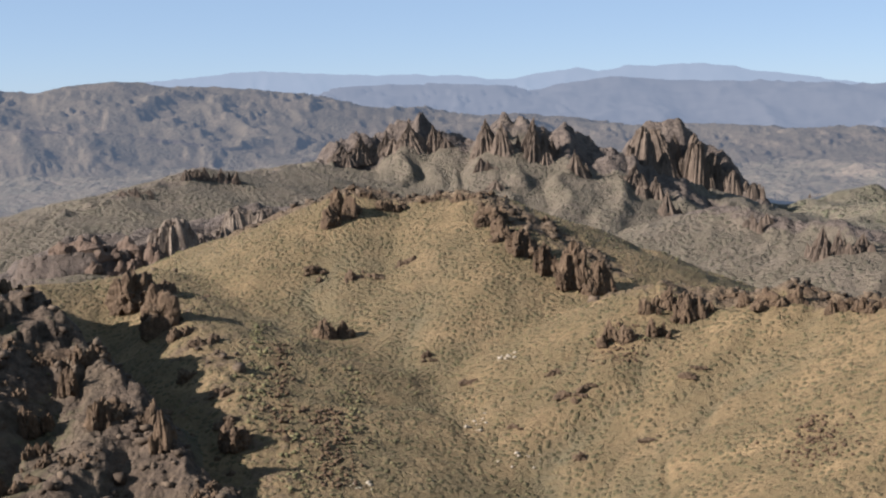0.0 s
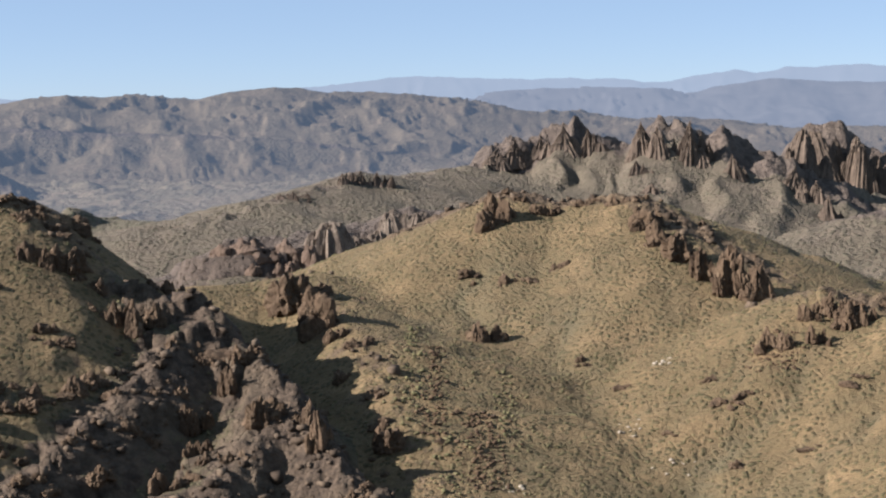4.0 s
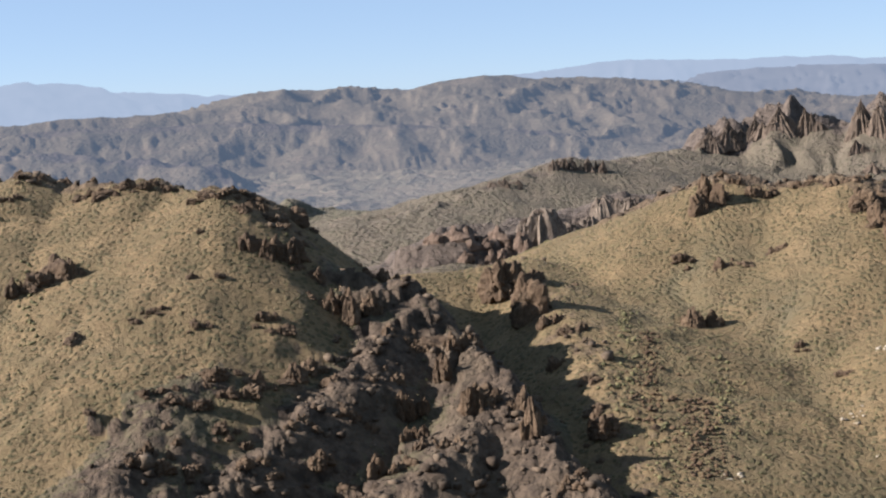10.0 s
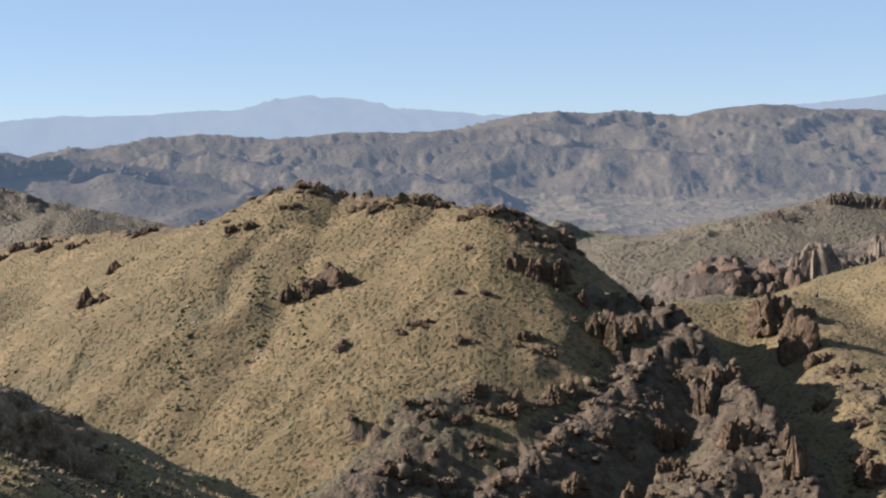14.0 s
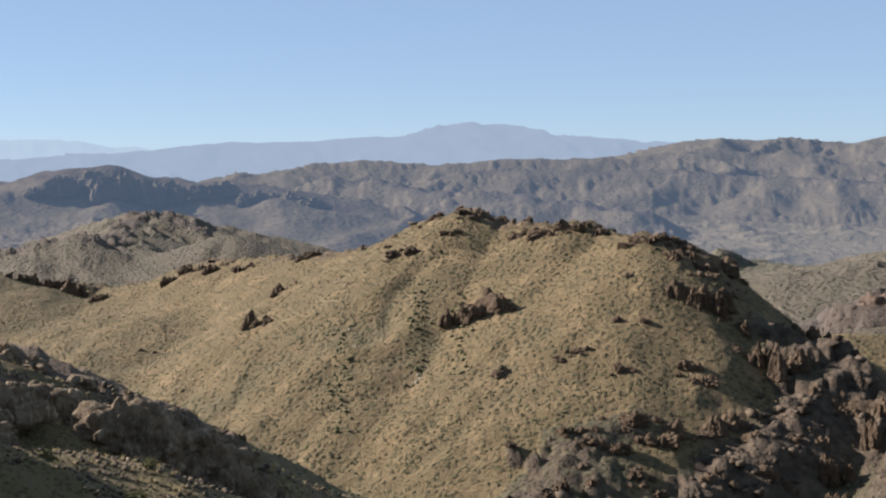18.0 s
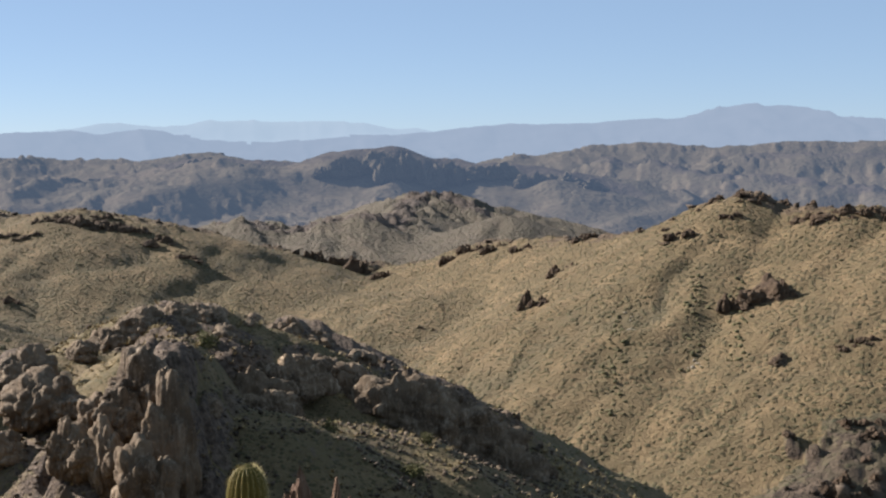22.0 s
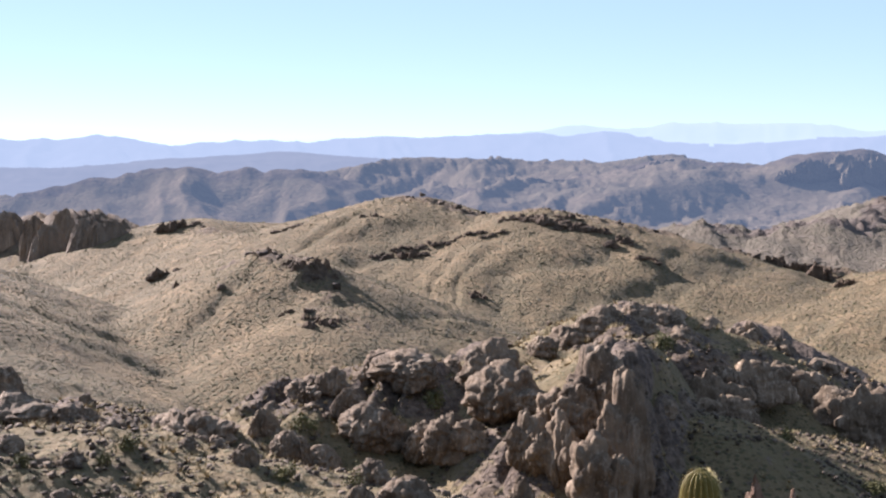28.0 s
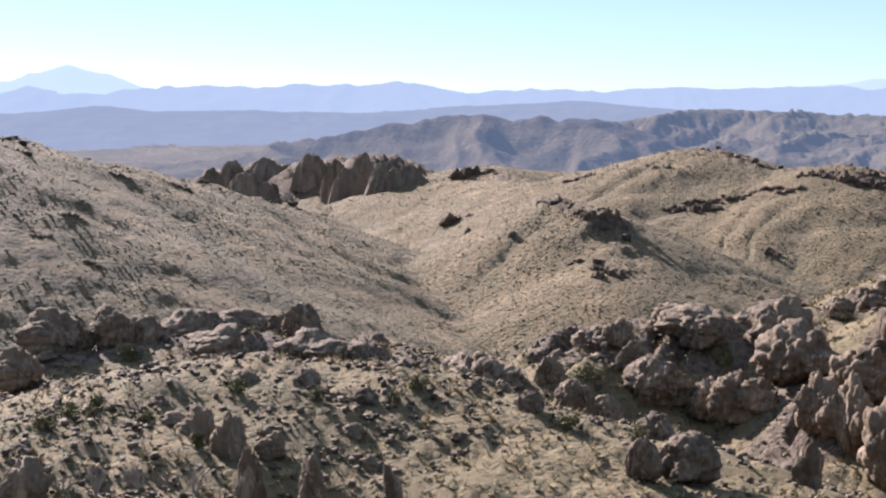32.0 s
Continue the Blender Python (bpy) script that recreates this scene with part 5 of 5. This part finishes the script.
outcrops([
    (-98.1, 542.5, -46.9, 12.9, 12.9), (-91.8, 556.0, -51.5, 11.0, 11.0), (-86.0, 568.4, -52.8, 11.3, 10.8), (-80.2, 584.9, -44.1, 13.9, 11.6),
    (-69.7, 583.6, -44.8, 13.8, 10.8), (-59.4, 584.7, -45.9, 13.8, 9.9), (-52.7, 586.7, -46.8, 8.1, 8.5), (-104.8, 538.7, -49.6, 8.6, 8.6),
    (-74.3, 573.9, -53.4, 13.6, 6.8)],
    pale_blocks, "pale tan cliff with dark clefts", "pale cliffs", 113, "cliff", pieces=5, broad=1.5)
outcrops([
    (-69.0, 1244.2, -36.9, 19.5, 18.5), (-44.8, 1248.1, -32.4, 22.0, 19.6), (-22.7, 1243.2, -24.4, 29.2, 26.8), (-3.3, 1240.6, -29.4, 19.4, 22.8),
    (39.3, 1210.2, -25.8, 19.0, 25.6), (53.1, 1201.7, -25.8, 16.5, 29.2), (74.0, 1197.9, -21.3, 25.8, 40.9), (90.9, 1204.7, -28.2, 16.6, 25.1),
    (112.0, 1179.1, -43.4, 20.9, 32.0), (154.9, 1171.5, -59.2, 20.8, 20.8), (165.9, 1151.7, -65.1, 18.2, 22.8), (176.7, 1119.3, -76.6, 15.5, 23.5),
    (-85.3, 1232.2, -45.9, 16.9, 13.5), (35.7, 1176.0, -55.7, 18.4, 13.8), (45.8, 1142.3, -69.8, 22.4, 15.7)],
    peak_blocks, "jagged brown spires of bare rock", "spires of the peaks", 114, "rock spire", pieces=3, broad=1.35)
outcrops([
    (173.6, 1239.6, -31.5, 34.3, 46.5), (218.7, 1387.0, -27.6, 44.0, 60.5), (240.4, 1386.5, -41.3, 33.0, 49.6), (261.0, 1389.1, -55.2, 27.7, 38.7),
    (275.7, 1386.3, -76.9, 22.1, 22.1), (299.2, 1368.7, -91.2, 16.5, 14.8), (285.6, 1381.1, -87.6, 16.6, 16.6)],
    massive_blocks, "steep brown cliff of the rock dome", "cliffs of the dome", 115, "cliff", pieces=4)
outcrops([
    (-170.2, 993.4, -51.0, 19.7, 7.9), (-159.5, 999.7, -49.9, 15.8, 9.5), (-148.4, 1003.7, -53.0, 15.9, 7.9), (-198.1, 930.7, -61.1, 22.3, 5.6),
    (389.1, 1508.4, -111.5, 18.3, 15.2), (203.9, 765.4, -70.9, 18.6, 17.1), (216.0, 765.7, -74.1, 18.7, 14.0), (181.3, 821.0, -70.9, 16.5, 8.2),
    (224.9, 765.0, -81.7, 9.4, 6.9), (152.4, 779.1, -93.2, 15.5, 6.2), (170.4, 777.2, -91.6, 12.5, 6.2), (149.3, 795.9, -90.4, 12.7, 7.9)],
    peak_blocks, "row of dark rock teeth", "rock teeth", 116)
outcrops([
    (-631.7, 98.1, -33.1, 10.0, 8.3), (-630.3, 106.6, -30.7, 8.8, 9.0), (-627.7, 121.2, -29.2, 15.0, 8.5), (-612.3, 112.0, -34.2, 14.6, 11.0),
    (-593.7, 135.0, -26.8, 14.3, 10.2), (-569.8, 138.9, -25.3, 8.0, 17.2), (-562.2, 147.6, -23.9, 13.7, 18.2), (-514.5, 144.8, -23.9, 12.6, 12.6),
    (-513.3, 153.2, -26.0, 10.5, 7.3), (-537.5, 137.8, -28.2, 10.9, 13.5)],
    dome_blocks, "grey-brown dome of bare rock", "rock domes", 117, "rock dome", pieces=4, broad=1.7)
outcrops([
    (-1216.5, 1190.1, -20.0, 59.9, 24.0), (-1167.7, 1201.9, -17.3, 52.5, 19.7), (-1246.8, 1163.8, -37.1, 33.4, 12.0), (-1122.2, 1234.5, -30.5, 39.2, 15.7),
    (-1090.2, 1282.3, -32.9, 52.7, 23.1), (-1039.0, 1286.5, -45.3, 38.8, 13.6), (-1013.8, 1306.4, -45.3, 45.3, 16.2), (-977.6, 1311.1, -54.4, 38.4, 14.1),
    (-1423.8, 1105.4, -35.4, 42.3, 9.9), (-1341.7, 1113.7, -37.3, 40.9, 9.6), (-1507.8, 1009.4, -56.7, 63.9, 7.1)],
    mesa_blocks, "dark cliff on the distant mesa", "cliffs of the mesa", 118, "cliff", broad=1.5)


# ---- scattered stones, shrubs and grass ----


def clumps(name, places, wide, tall, material, label, category, seed, jag=0.35, sink=0.25, boxy=1.0):
    """Many small lumps as one mesh: places x, y, z and sizes as arrays."""
    bm = bmesh.new()
    bmesh.ops.create_icosphere(bm, subdivisions=1, radius=0.5)
    base = np.array([v.co for v in bm.verts])
    tris = np.array([[v.index for v in f.verts] for f in bm.faces])
    bm.free()
    if boxy < 1:  # angular: six uneven faces
        base = np.array([(i, j, k) for i in (-0.42, 0.42) for j in (-0.42, 0.42) for k in (-0.5, 0.4)])
        tris = np.array([(0, 1, 3), (0, 3, 2), (4, 6, 7), (4, 7, 5), (0, 4, 5), (0, 5, 1), (2, 3, 7), (2, 7, 6), (1, 5, 7), (1, 7, 3), (0, 2, 6), (0, 6, 4)])
    base[:, 2] += 0.5 - sink
    rng = np.random.default_rng(seed)
    n = len(wide)
    jitter = 1 + jag * (rng.random((n, len(base), 3)) - 0.5) * 2
    turn = rng.random(n) * 6.283
    c, s = np.cos(turn)[:, None], np.sin(turn)[:, None]
    v = base[None] * jitter
    oval = 0.7 + 0.6 * rng.random((n, 1))
    vx, vy = v[:, :, 0] * wide[:, None], v[:, :, 1] * wide[:, None] * oval
    P = np.stack([vx * c - vy * s, vx * s + vy * c, v[:, :, 2] * tall[:, None]], -1) + places[:, None, :]
    F = (tris[None] + (np.arange(n) * len(base))[:, None, None]).reshape(-1, 3)
    me = bpy.data.meshes.new(name)
    me.vertices.add(n * len(base)), me.loops.add(F.size), me.polygons.add(len(F))
    me.vertices.foreach_set("co", P.astype(np.float32).ravel())
    me.loops.foreach_set("vertex_index", F.astype(np.int32).ravel())
    me.polygons.foreach_set("loop_start", np.arange(0, F.size, 3, dtype=np.int32))
    me.update(calc_edges=True)
    me.materials.append(material)
    return tagged(new(name, me), label, category, kind="stuff")


def scatter(count, low, high, first, last, seed):
    """Places over a sector of the land: ranges in metres, headings in degrees to the left of +y."""
    rng = np.random.default_rng(seed)
    r = low + (high - low) * rng.random(count)
    b = np.radians(first + (last - first) * rng.random(count))
    x, y = -r * np.sin(b), r * np.cos(b)
    z, bare, who, damp = land(x, y)
    return x, y, z, bare, who, rng


x, y, z, bare, who, rng = scatter(100000, 95, 560, -19, 91, 5)
keep = (bare < 0.5) & (fbm(x / 25, y / 25, 2, 77) + rng.random(len(x)) * 1.2 > 0.05)
x, y, z = x[keep], y[keep], z[keep]
wide = (0.28 + 0.5 * rng.random(len(x)) ** 2) * (0.75 + np.hypot(x, y) / 1200)
clumps("desert_shrubs", np.stack([x, y, z], -1), wide, wide * (0.25 + 0.2 * rng.random(len(x))), shrub_leaf, "low dark olive shrubs dotted over the dry hills", "shrubs", 6)
x, y, z, bare, who, rng = scatter(30000, 130, 480, -19, 91, 8)
keep = bare + 0.25 * fbm(x / 9, y / 9, 2, 78) > 0.48 + 0.25 * rng.random(len(x))
x, y, z = x[keep], y[keep], z[keep]
wide = 0.5 + 1.8 * rng.random(len(x)) ** 3
clumps("loose_rocks", np.stack([x, y, z], -1), wide, wide * (0.35 + 0.5 * rng.random(len(x))), loose_stone, "broken brown rocks strewn over the rocky slopes", "rocks", 9, 0.5, boxy=0.5)
x, y, z, bare, who, rng = scatter(45000, 17, 85, 33, 91, 12)
stony = np.isin(who, [k for k, r in enumerate(LAND) if r["name"] in ("near_mound", "shoulder", "boulder_ridge", "shelf", "summit")])
keep = fbm(x / 4, y / 4, 3, 79) + rng.random(len(x)) * 0.9 > np.where(stony, 0.0, 1.0)
x, y, z = x[keep], y[keep], z[keep]
wide = (0.04 + 0.12 * rng.random(len(x)) ** 3) * (0.5 + np.hypot(x, y) / 60)
clumps("rubble", np.stack([x, y, z], -1), wide, wide * (0.45 + 0.5 * rng.random(len(x))), rubble_stone, "dark angular rubble lying on the near slopes", "rubble", 13, 0.5, boxy=0.5)


def tufts(name, places, size, material, label, seed):
    """Grass tufts as one mesh: a dozen thin blades each."""
    rng = np.random.default_rng(seed)
    n, blades = len(size), 12
    a = rng.random((n, blades)) * 6.283
    lean = 0.6 + 0.8 * rng.random((n, blades))
    reach = size[:, None] * (0.6 + 0.5 * rng.random((n, blades)))
    tip = np.stack([np.cos(a) * np.sin(lean), np.sin(a) * np.sin(lean), np.cos(lean)], -1) * reach[..., None]
    side = np.stack([-np.sin(a), np.cos(a), 0 * a], -1) * (0.09 * size)[:, None, None]
    root = places[:, None, :] + 0 * tip
    P = np.stack([root - side, root + side, root + tip], 2).reshape(-1, 3)
    me = bpy.data.meshes.new(name)
    me.from_pydata(P.tolist(), [], np.arange(len(P)).reshape(-1, 3).tolist())
    me.materials.append(material)
    return tagged(new(name, me), label, "grass", kind="stuff")


x, y, z, bare, who, rng = scatter(20000, 17, 100, 33, 91, 14)
keep = fbm(x / 5, y / 5, 3, 80) > -0.3
x, y, z = x[keep], y[keep], z[keep]
tufts("grass_tufts", np.stack([x, y, z], -1), (0.08 + 0.18 * rng.random(len(x)) ** 2) * (0.6 + np.hypot(x, y) / 60), dry_grass,
      "dry straw-coloured grass tufts between the near rocks", 15)


brown_brush = leafy("brown_brush", (0.075, 0.048, 0.03), (0.15, 0.098, 0.056))
pale_stone = leafy("pale_stone", (0.3, 0.25, 0.18), (0.45, 0.39, 0.3))


def patch(name, x, y, across, along, heading, count, low, high, material, label, category, seed):
    """A long patch of small lumps on a slope; heading: degrees to the left of +y in which it runs."""
    rng = np.random.default_rng(seed)
    u, v = rng.normal(0, 0.4, count) * across, rng.uniform(-0.5, 0.5, count) * along
    h = math.radians(heading)
    px, py = x + u * math.cos(h) - v * math.sin(h), y + u * math.sin(h) + v * math.cos(h)
    wide = low + (high - low) * rng.random(count) ** 2
    clumps(name, np.stack([px, py, land(px, py)[0]], -1), wide, wide * (0.4 + 0.4 * rng.random(count)), material, label, category, seed)


patch("brush_patch", -29.9, 259.1, 3.1, 42.6, 6, 238, 0.35, 1.00, brown_brush, "dense brown brush in a shallow gully", "brush", 400)
patch("brush_patch", -18.8, 236.4, 5.6, 27.7, 4, 277, 0.35, 1.00, brown_brush, "dense brown brush patch on the slope", "brush", 401)
patch("brush_patch", 56.9, 216.3, 5.7, 17.3, -14, 187, 0.35, 1.00, brown_brush, "dense brown brush patch on the slope", "brush", 402)
patch("brush_patch", 33.2, 270.4, 6.4, 13.2, -7, 165, 0.35, 1.00, brown_brush, "dense brown brush patch on the slope", "brush", 403)
patch("gully_shrubs", -34.8, 263.7, 3.1, 70.0, 7, 133, 0.40, 1.10, shrub_leaf, "grey green shrubs along a dry gully", "shrubs", 404)
patch("gully_shrubs", -24.7, 229.9, 3.6, 18.9, 5, 54, 0.40, 1.10, shrub_leaf, "grey green shrubs along a dry gully", "shrubs", 405)
patch("gully_shrubs", -17.1, 256.3, 2.0, 33.4, 3, 53, 0.40, 1.10, shrub_leaf, "grey green shrubs along a dry gully", "shrubs", 406)
patch("pale_stones", 5.9, 256.0, 4.0, 6.8, -2, 14, 0.25, 1.00, pale_stone, "pale stones lying on the slope", "stones", 407)
patch("pale_stones", 13.7, 241.9, 4.7, 4.3, -3, 14, 0.25, 1.00, pale_stone, "pale stones lying on the slope", "stones", 408)
patch("pale_stones", -13.5, 225.6, 3.5, 4.5, 3, 14, 0.25, 1.00, pale_stone, "pale stones lying on the slope", "stones", 409)
patch("pale_stones", 12.6, 279.4, 3.3, 3.7, -3, 14, 0.25, 1.00, pale_stone, "pale stones lying on the slope", "stones", 410)
patch("pale_stones", -144.0, 225.9, 1.5, 4.1, 31, 14, 0.25, 1.00, pale_stone, "pale stones lying in a gully", "stones", 411)
patch("pale_stones", -163.2, 232.9, 1.8, 11.9, 34, 14, 0.25, 1.00, pale_stone, "pale stones lying in a gully", "stones", 412)
patch("gully_shrubs", -152.2, 237.8, 3.3, 33.0, 31, 74, 0.40, 1.10, shrub_leaf, "grey green shrubs along a dry gully", "shrubs", 413)
patch("gully_shrubs", -159.1, 221.2, 3.2, 38.5, 34, 81, 0.40, 1.10, shrub_leaf, "grey green shrubs along a dry gully", "shrubs", 414)
patch("gully_shrubs", -142.8, 238.8, 2.8, 32.0, 30, 65, 0.40, 1.10, shrub_leaf, "grey green shrubs along a dry gully", "shrubs", 415)


# ---- cacti ----
def saguaro(x, y, top, width, height, ribs, label, fine=True):
    z = float(ground_at((x, y))[0])
    foot = min(z, top - height) - 0.05
    tall = top - foot
    thing = new("saguaro_cactus")
    thing.location = (x, y, foot)
    tagged(thing, label, "cactus", "saguaro cacti")
    across, up = (ribs * 6, 44) if fine else (ribs * 2, 10)
    bm = bmesh.new()
    rings = []
    for j in range(up + 1):
        f = j / up
        level = tall * f
        cap = min(1.0, (tall - level) / (0.85 * width))
        r = 0.5 * width * math.sqrt(max(0.0, 1 - (1 - cap) ** 2)) * (0.93 + 0.07 * math.sin(3.1 * f)) + 0.004
        rings.append([bm.verts.new((r * (1 + 0.13 * math.cos(ribs * a)) * math.cos(a), r * (1 + 0.13 * math.cos(ribs * a)) * math.sin(a), level))
                      for a in (6.28318 * k / across for k in range(across))])
    for a, b in zip(rings[:-1], rings[1:]):
        for k in range(across):
            f = bm.faces.new((a[k], a[(k + 1) % across], b[(k + 1) % across], b[k]))
            f.smooth = True
    bm.faces.new(rings[-1])
    me = bpy.data.meshes.new("stem")
    bm.to_mesh(me)
    bm.free()
    me.materials.append(cactus_skin)
    ob = new("stem", me)
    ob.parent = thing
    if not fine:
        return
    pick = random.Random(3)
    verts, faces = [], []
    for k in range(ribs):
        a = 6.28318 * k / ribs
        level = 0.1
        while level < tall - 0.01:
            cap = min(1.0, (tall - level) / (0.85 * width))
            r = 0.5 * width * math.sqrt(max(0.0, 1 - (1 - cap) ** 2)) * 1.09 + 0.003
            for _ in range(6):
                t, e = a + pick.uniform(-0.35, 0.35), pick.uniform(-0.7, 0.9)
                size, w = pick.uniform(0.025, 0.055), 0.0035
                b = Vector((r * math.cos(a), r * math.sin(a), level))
                d = Vector((math.cos(t) * math.cos(e), math.sin(t) * math.cos(e), math.sin(e))) * size
                side = Vector((-math.sin(a), math.cos(a), 0.3)) * w
                verts += [b - side, b + side, b + d]
                faces.append((len(verts) - 3, len(verts) - 2, len(verts) - 1))
            level += 0.035
    me = bpy.data.meshes.new("spine_coat")
    me.from_pydata(verts, [], faces)
    me.materials.append(cactus_spine)
    ob = new("spine_coat", me)
    ob.parent = thing
    tagged(ob, "pale yellow spines along the ribs")


saguaro(-12.03, 9.93, -2.00, 0.40, 0.67, 20, "thick ribbed saguaro with pale yellow spines", True)
saguaro(-65.76, 53.86, -8.90, 0.23, 1.66, 10, "thin dark saguaro behind the massif", False)
saguaro(-59.65, 50.25, -10.50, 0.21, 0.79, 10, "small thin saguaro on the shoulder", False)
saguaro(-46.42, 12.22, -7.93, 0.15, 0.43, 10, "small saguaro beyond the mound", False)


# ---- bushes and dead twigs ----
def bush(x, y, width, height, seed, label="olive green bush among near rocks", material=None):
    z = float(ground_at((x, y))[0])
    pick = random.Random(seed)
    thing = new("desert_bush")
    thing.location = (x, y, z - 0.05)
    tagged(thing, label, "bush", "bushes among the near rocks")
    verts, faces, twigs, ends = [], [], [], []
    for _ in range(26):
        a, e = pick.uniform(0, 6.283), pick.uniform(0.35, 1.45)
        reach = pick.uniform(0.6, 1.0)
        tip = Vector((math.cos(a) * math.cos(e) * 0.5 * width, math.sin(a) * math.cos(e) * 0.5 * width, math.sin(e) * height)) * reach
        side = Vector((-math.sin(a), math.cos(a), 0)) * 0.012
        twigs += [-side, side, tip]
        ends.append((len(twigs) - 3, len(twigs) - 2, len(twigs) - 1))
        for _ in range(22):
            c = tip * pick.uniform(0.45, 1.05) + Vector([pick.gauss(0, 0.07 * width) for _ in range(3)])
            u = Vector([pick.gauss(0, 1) for _ in range(3)]).normalized() * pick.uniform(0.02, 0.05) * max(width, 0.6)
            v = u.orthogonal() * 0.5
            verts += [c - u, c + v, c + u, c - v]
            faces.append(tuple(range(len(verts) - 4, len(verts))))
    for name, vs, fs, mat in (("leaves", verts, faces, material or bush_leaf), ("twigs", twigs, ends, dead_wood)):
        me = bpy.data.meshes.new(name)
        me.from_pydata(vs, [], fs)
        me.materials.append(mat)
        new(name, me).parent = thing


bush(-28.60, 1.51, 0.67, 0.38, 200)
bush(-29.64, 5.02, 0.59, 0.35, 201)
bush(-29.00, 6.57, 0.58, 0.35, 202)
bush(-27.49, 11.69, 0.70, 0.42, 203)
bush(-28.42, 3.02, 0.56, 0.31, 204, "yellow green bush on dry ground")
bush(-57.07, 5.44, 1.35, 0.67, 205)
bush(-28.65, 8.19, 0.54, 0.35, 206)
bush(-50.98, 39.90, 1.52, 1.01, 207)
bush(-50.14, 30.86, 1.38, 0.92, 208)
bush(-52.33, 52.67, 1.16, 0.76, 209)
bush(-44.00, 40.87, 1.18, 0.71, 210)
bush(-49.86, 50.16, 1.11, 0.72, 211)
bush(-40.67, 42.56, 1.15, 0.69, 212)
bush(-51.57, 31.80, 1.42, 1.19, 213, "bright green bush between boulders")
bush(-27.38, 0.99, 0.75, 0.39, 214)
bush(-29.27, 2.10, 0.69, 0.34, 215)
bush(-28.57, 1.99, 0.45, 0.34, 216, "dark green bush on rubble")
bush(-53.47, 29.61, 1.44, 0.96, 217)
bush(-52.60, 23.12, 1.35, 0.90, 218)
bush(-57.50, 37.92, 1.35, 0.81, 219)
bush(-42.80, 45.53, 0.98, 0.64, 220, "yellow green bush on the shelf")
bush(-40.57, 42.12, 1.14, 0.69, 221, "yellow green bush on the shelf")
bush(-51.09, 31.31, 1.64, 0.94, 222)
bush(-55.96, 25.59, 1.44, 0.96, 223)
bush(-29.48, 8.94, 0.72, 0.36, 224)
bush(-27.02, 13.04, 0.59, 0.70, 225)
bush(-26.54, 3.74, 0.42, 0.31, 226)


def dead_shrub(x, y, width, height, seed):
    """Bare grey branches, each forked twice."""
    z = float(ground_at((x, y))[0])
    pick = random.Random(seed)
    thing = new("dead_shrub")
    thing.location = (x, y, z - 0.05)
    tagged(thing, "bare pale twigs of a dead shrub", "dead shrub", "dead shrubs on the summit slope")

    def limb(start, way, size, thick, verts, faces, depth):
        end = start + way * size
        side = way.orthogonal().normalized()
        other = way.cross(side)
        base = len(verts)
        for p, t in ((start, thick), (end, 0.55 * thick)):
            verts.extend(p + t * (math.cos(a) * side + math.sin(a) * other) for a in (0, 2.09, 4.19))
        faces.extend((base + k, base + (k + 1) % 3, base + 3 + (k + 1) % 3, base + 3 + k) for k in range(3))
        if depth:
            for _ in range(3):
                turn = Vector([pick.gauss(0, 0.4) for _ in range(3)]) + Vector((0, 0, 0.12))
                limb(start + way * size * pick.uniform(0.5, 1.0), (way + turn).normalized(), 0.6 * size, 0.55 * thick, verts, faces, depth - 1)

    for _ in range(6):
        verts, faces = [], []
        a, e = pick.uniform(0, 6.283), pick.uniform(0.6, 1.4)
        way = Vector((math.cos(a) * math.cos(e) * width / height, math.sin(a) * math.cos(e) * width / height, math.sin(e))).normalized()
        limb(Vector((0, 0, 0)), way, 0.55 * height, 0.02, verts, faces, 2)
        me = bpy.data.meshes.new("branch")
        me.from_pydata(verts, [], faces)
        me.materials.append(dead_wood)
        new("branch", me).parent = thing


dead_shrub(-24.42, 1.72, 0.67, 0.57, 500)
dead_shrub(-25.01, 2.53, 0.59, 0.54, 501)
dead_shrub(-24.68, 3.42, 0.78, 0.63, 502)
dead_shrub(-25.12, 3.04, 0.50, 0.40, 503)
dead_shrub(-24.34, 1.17, 0.48, 0.38, 504)
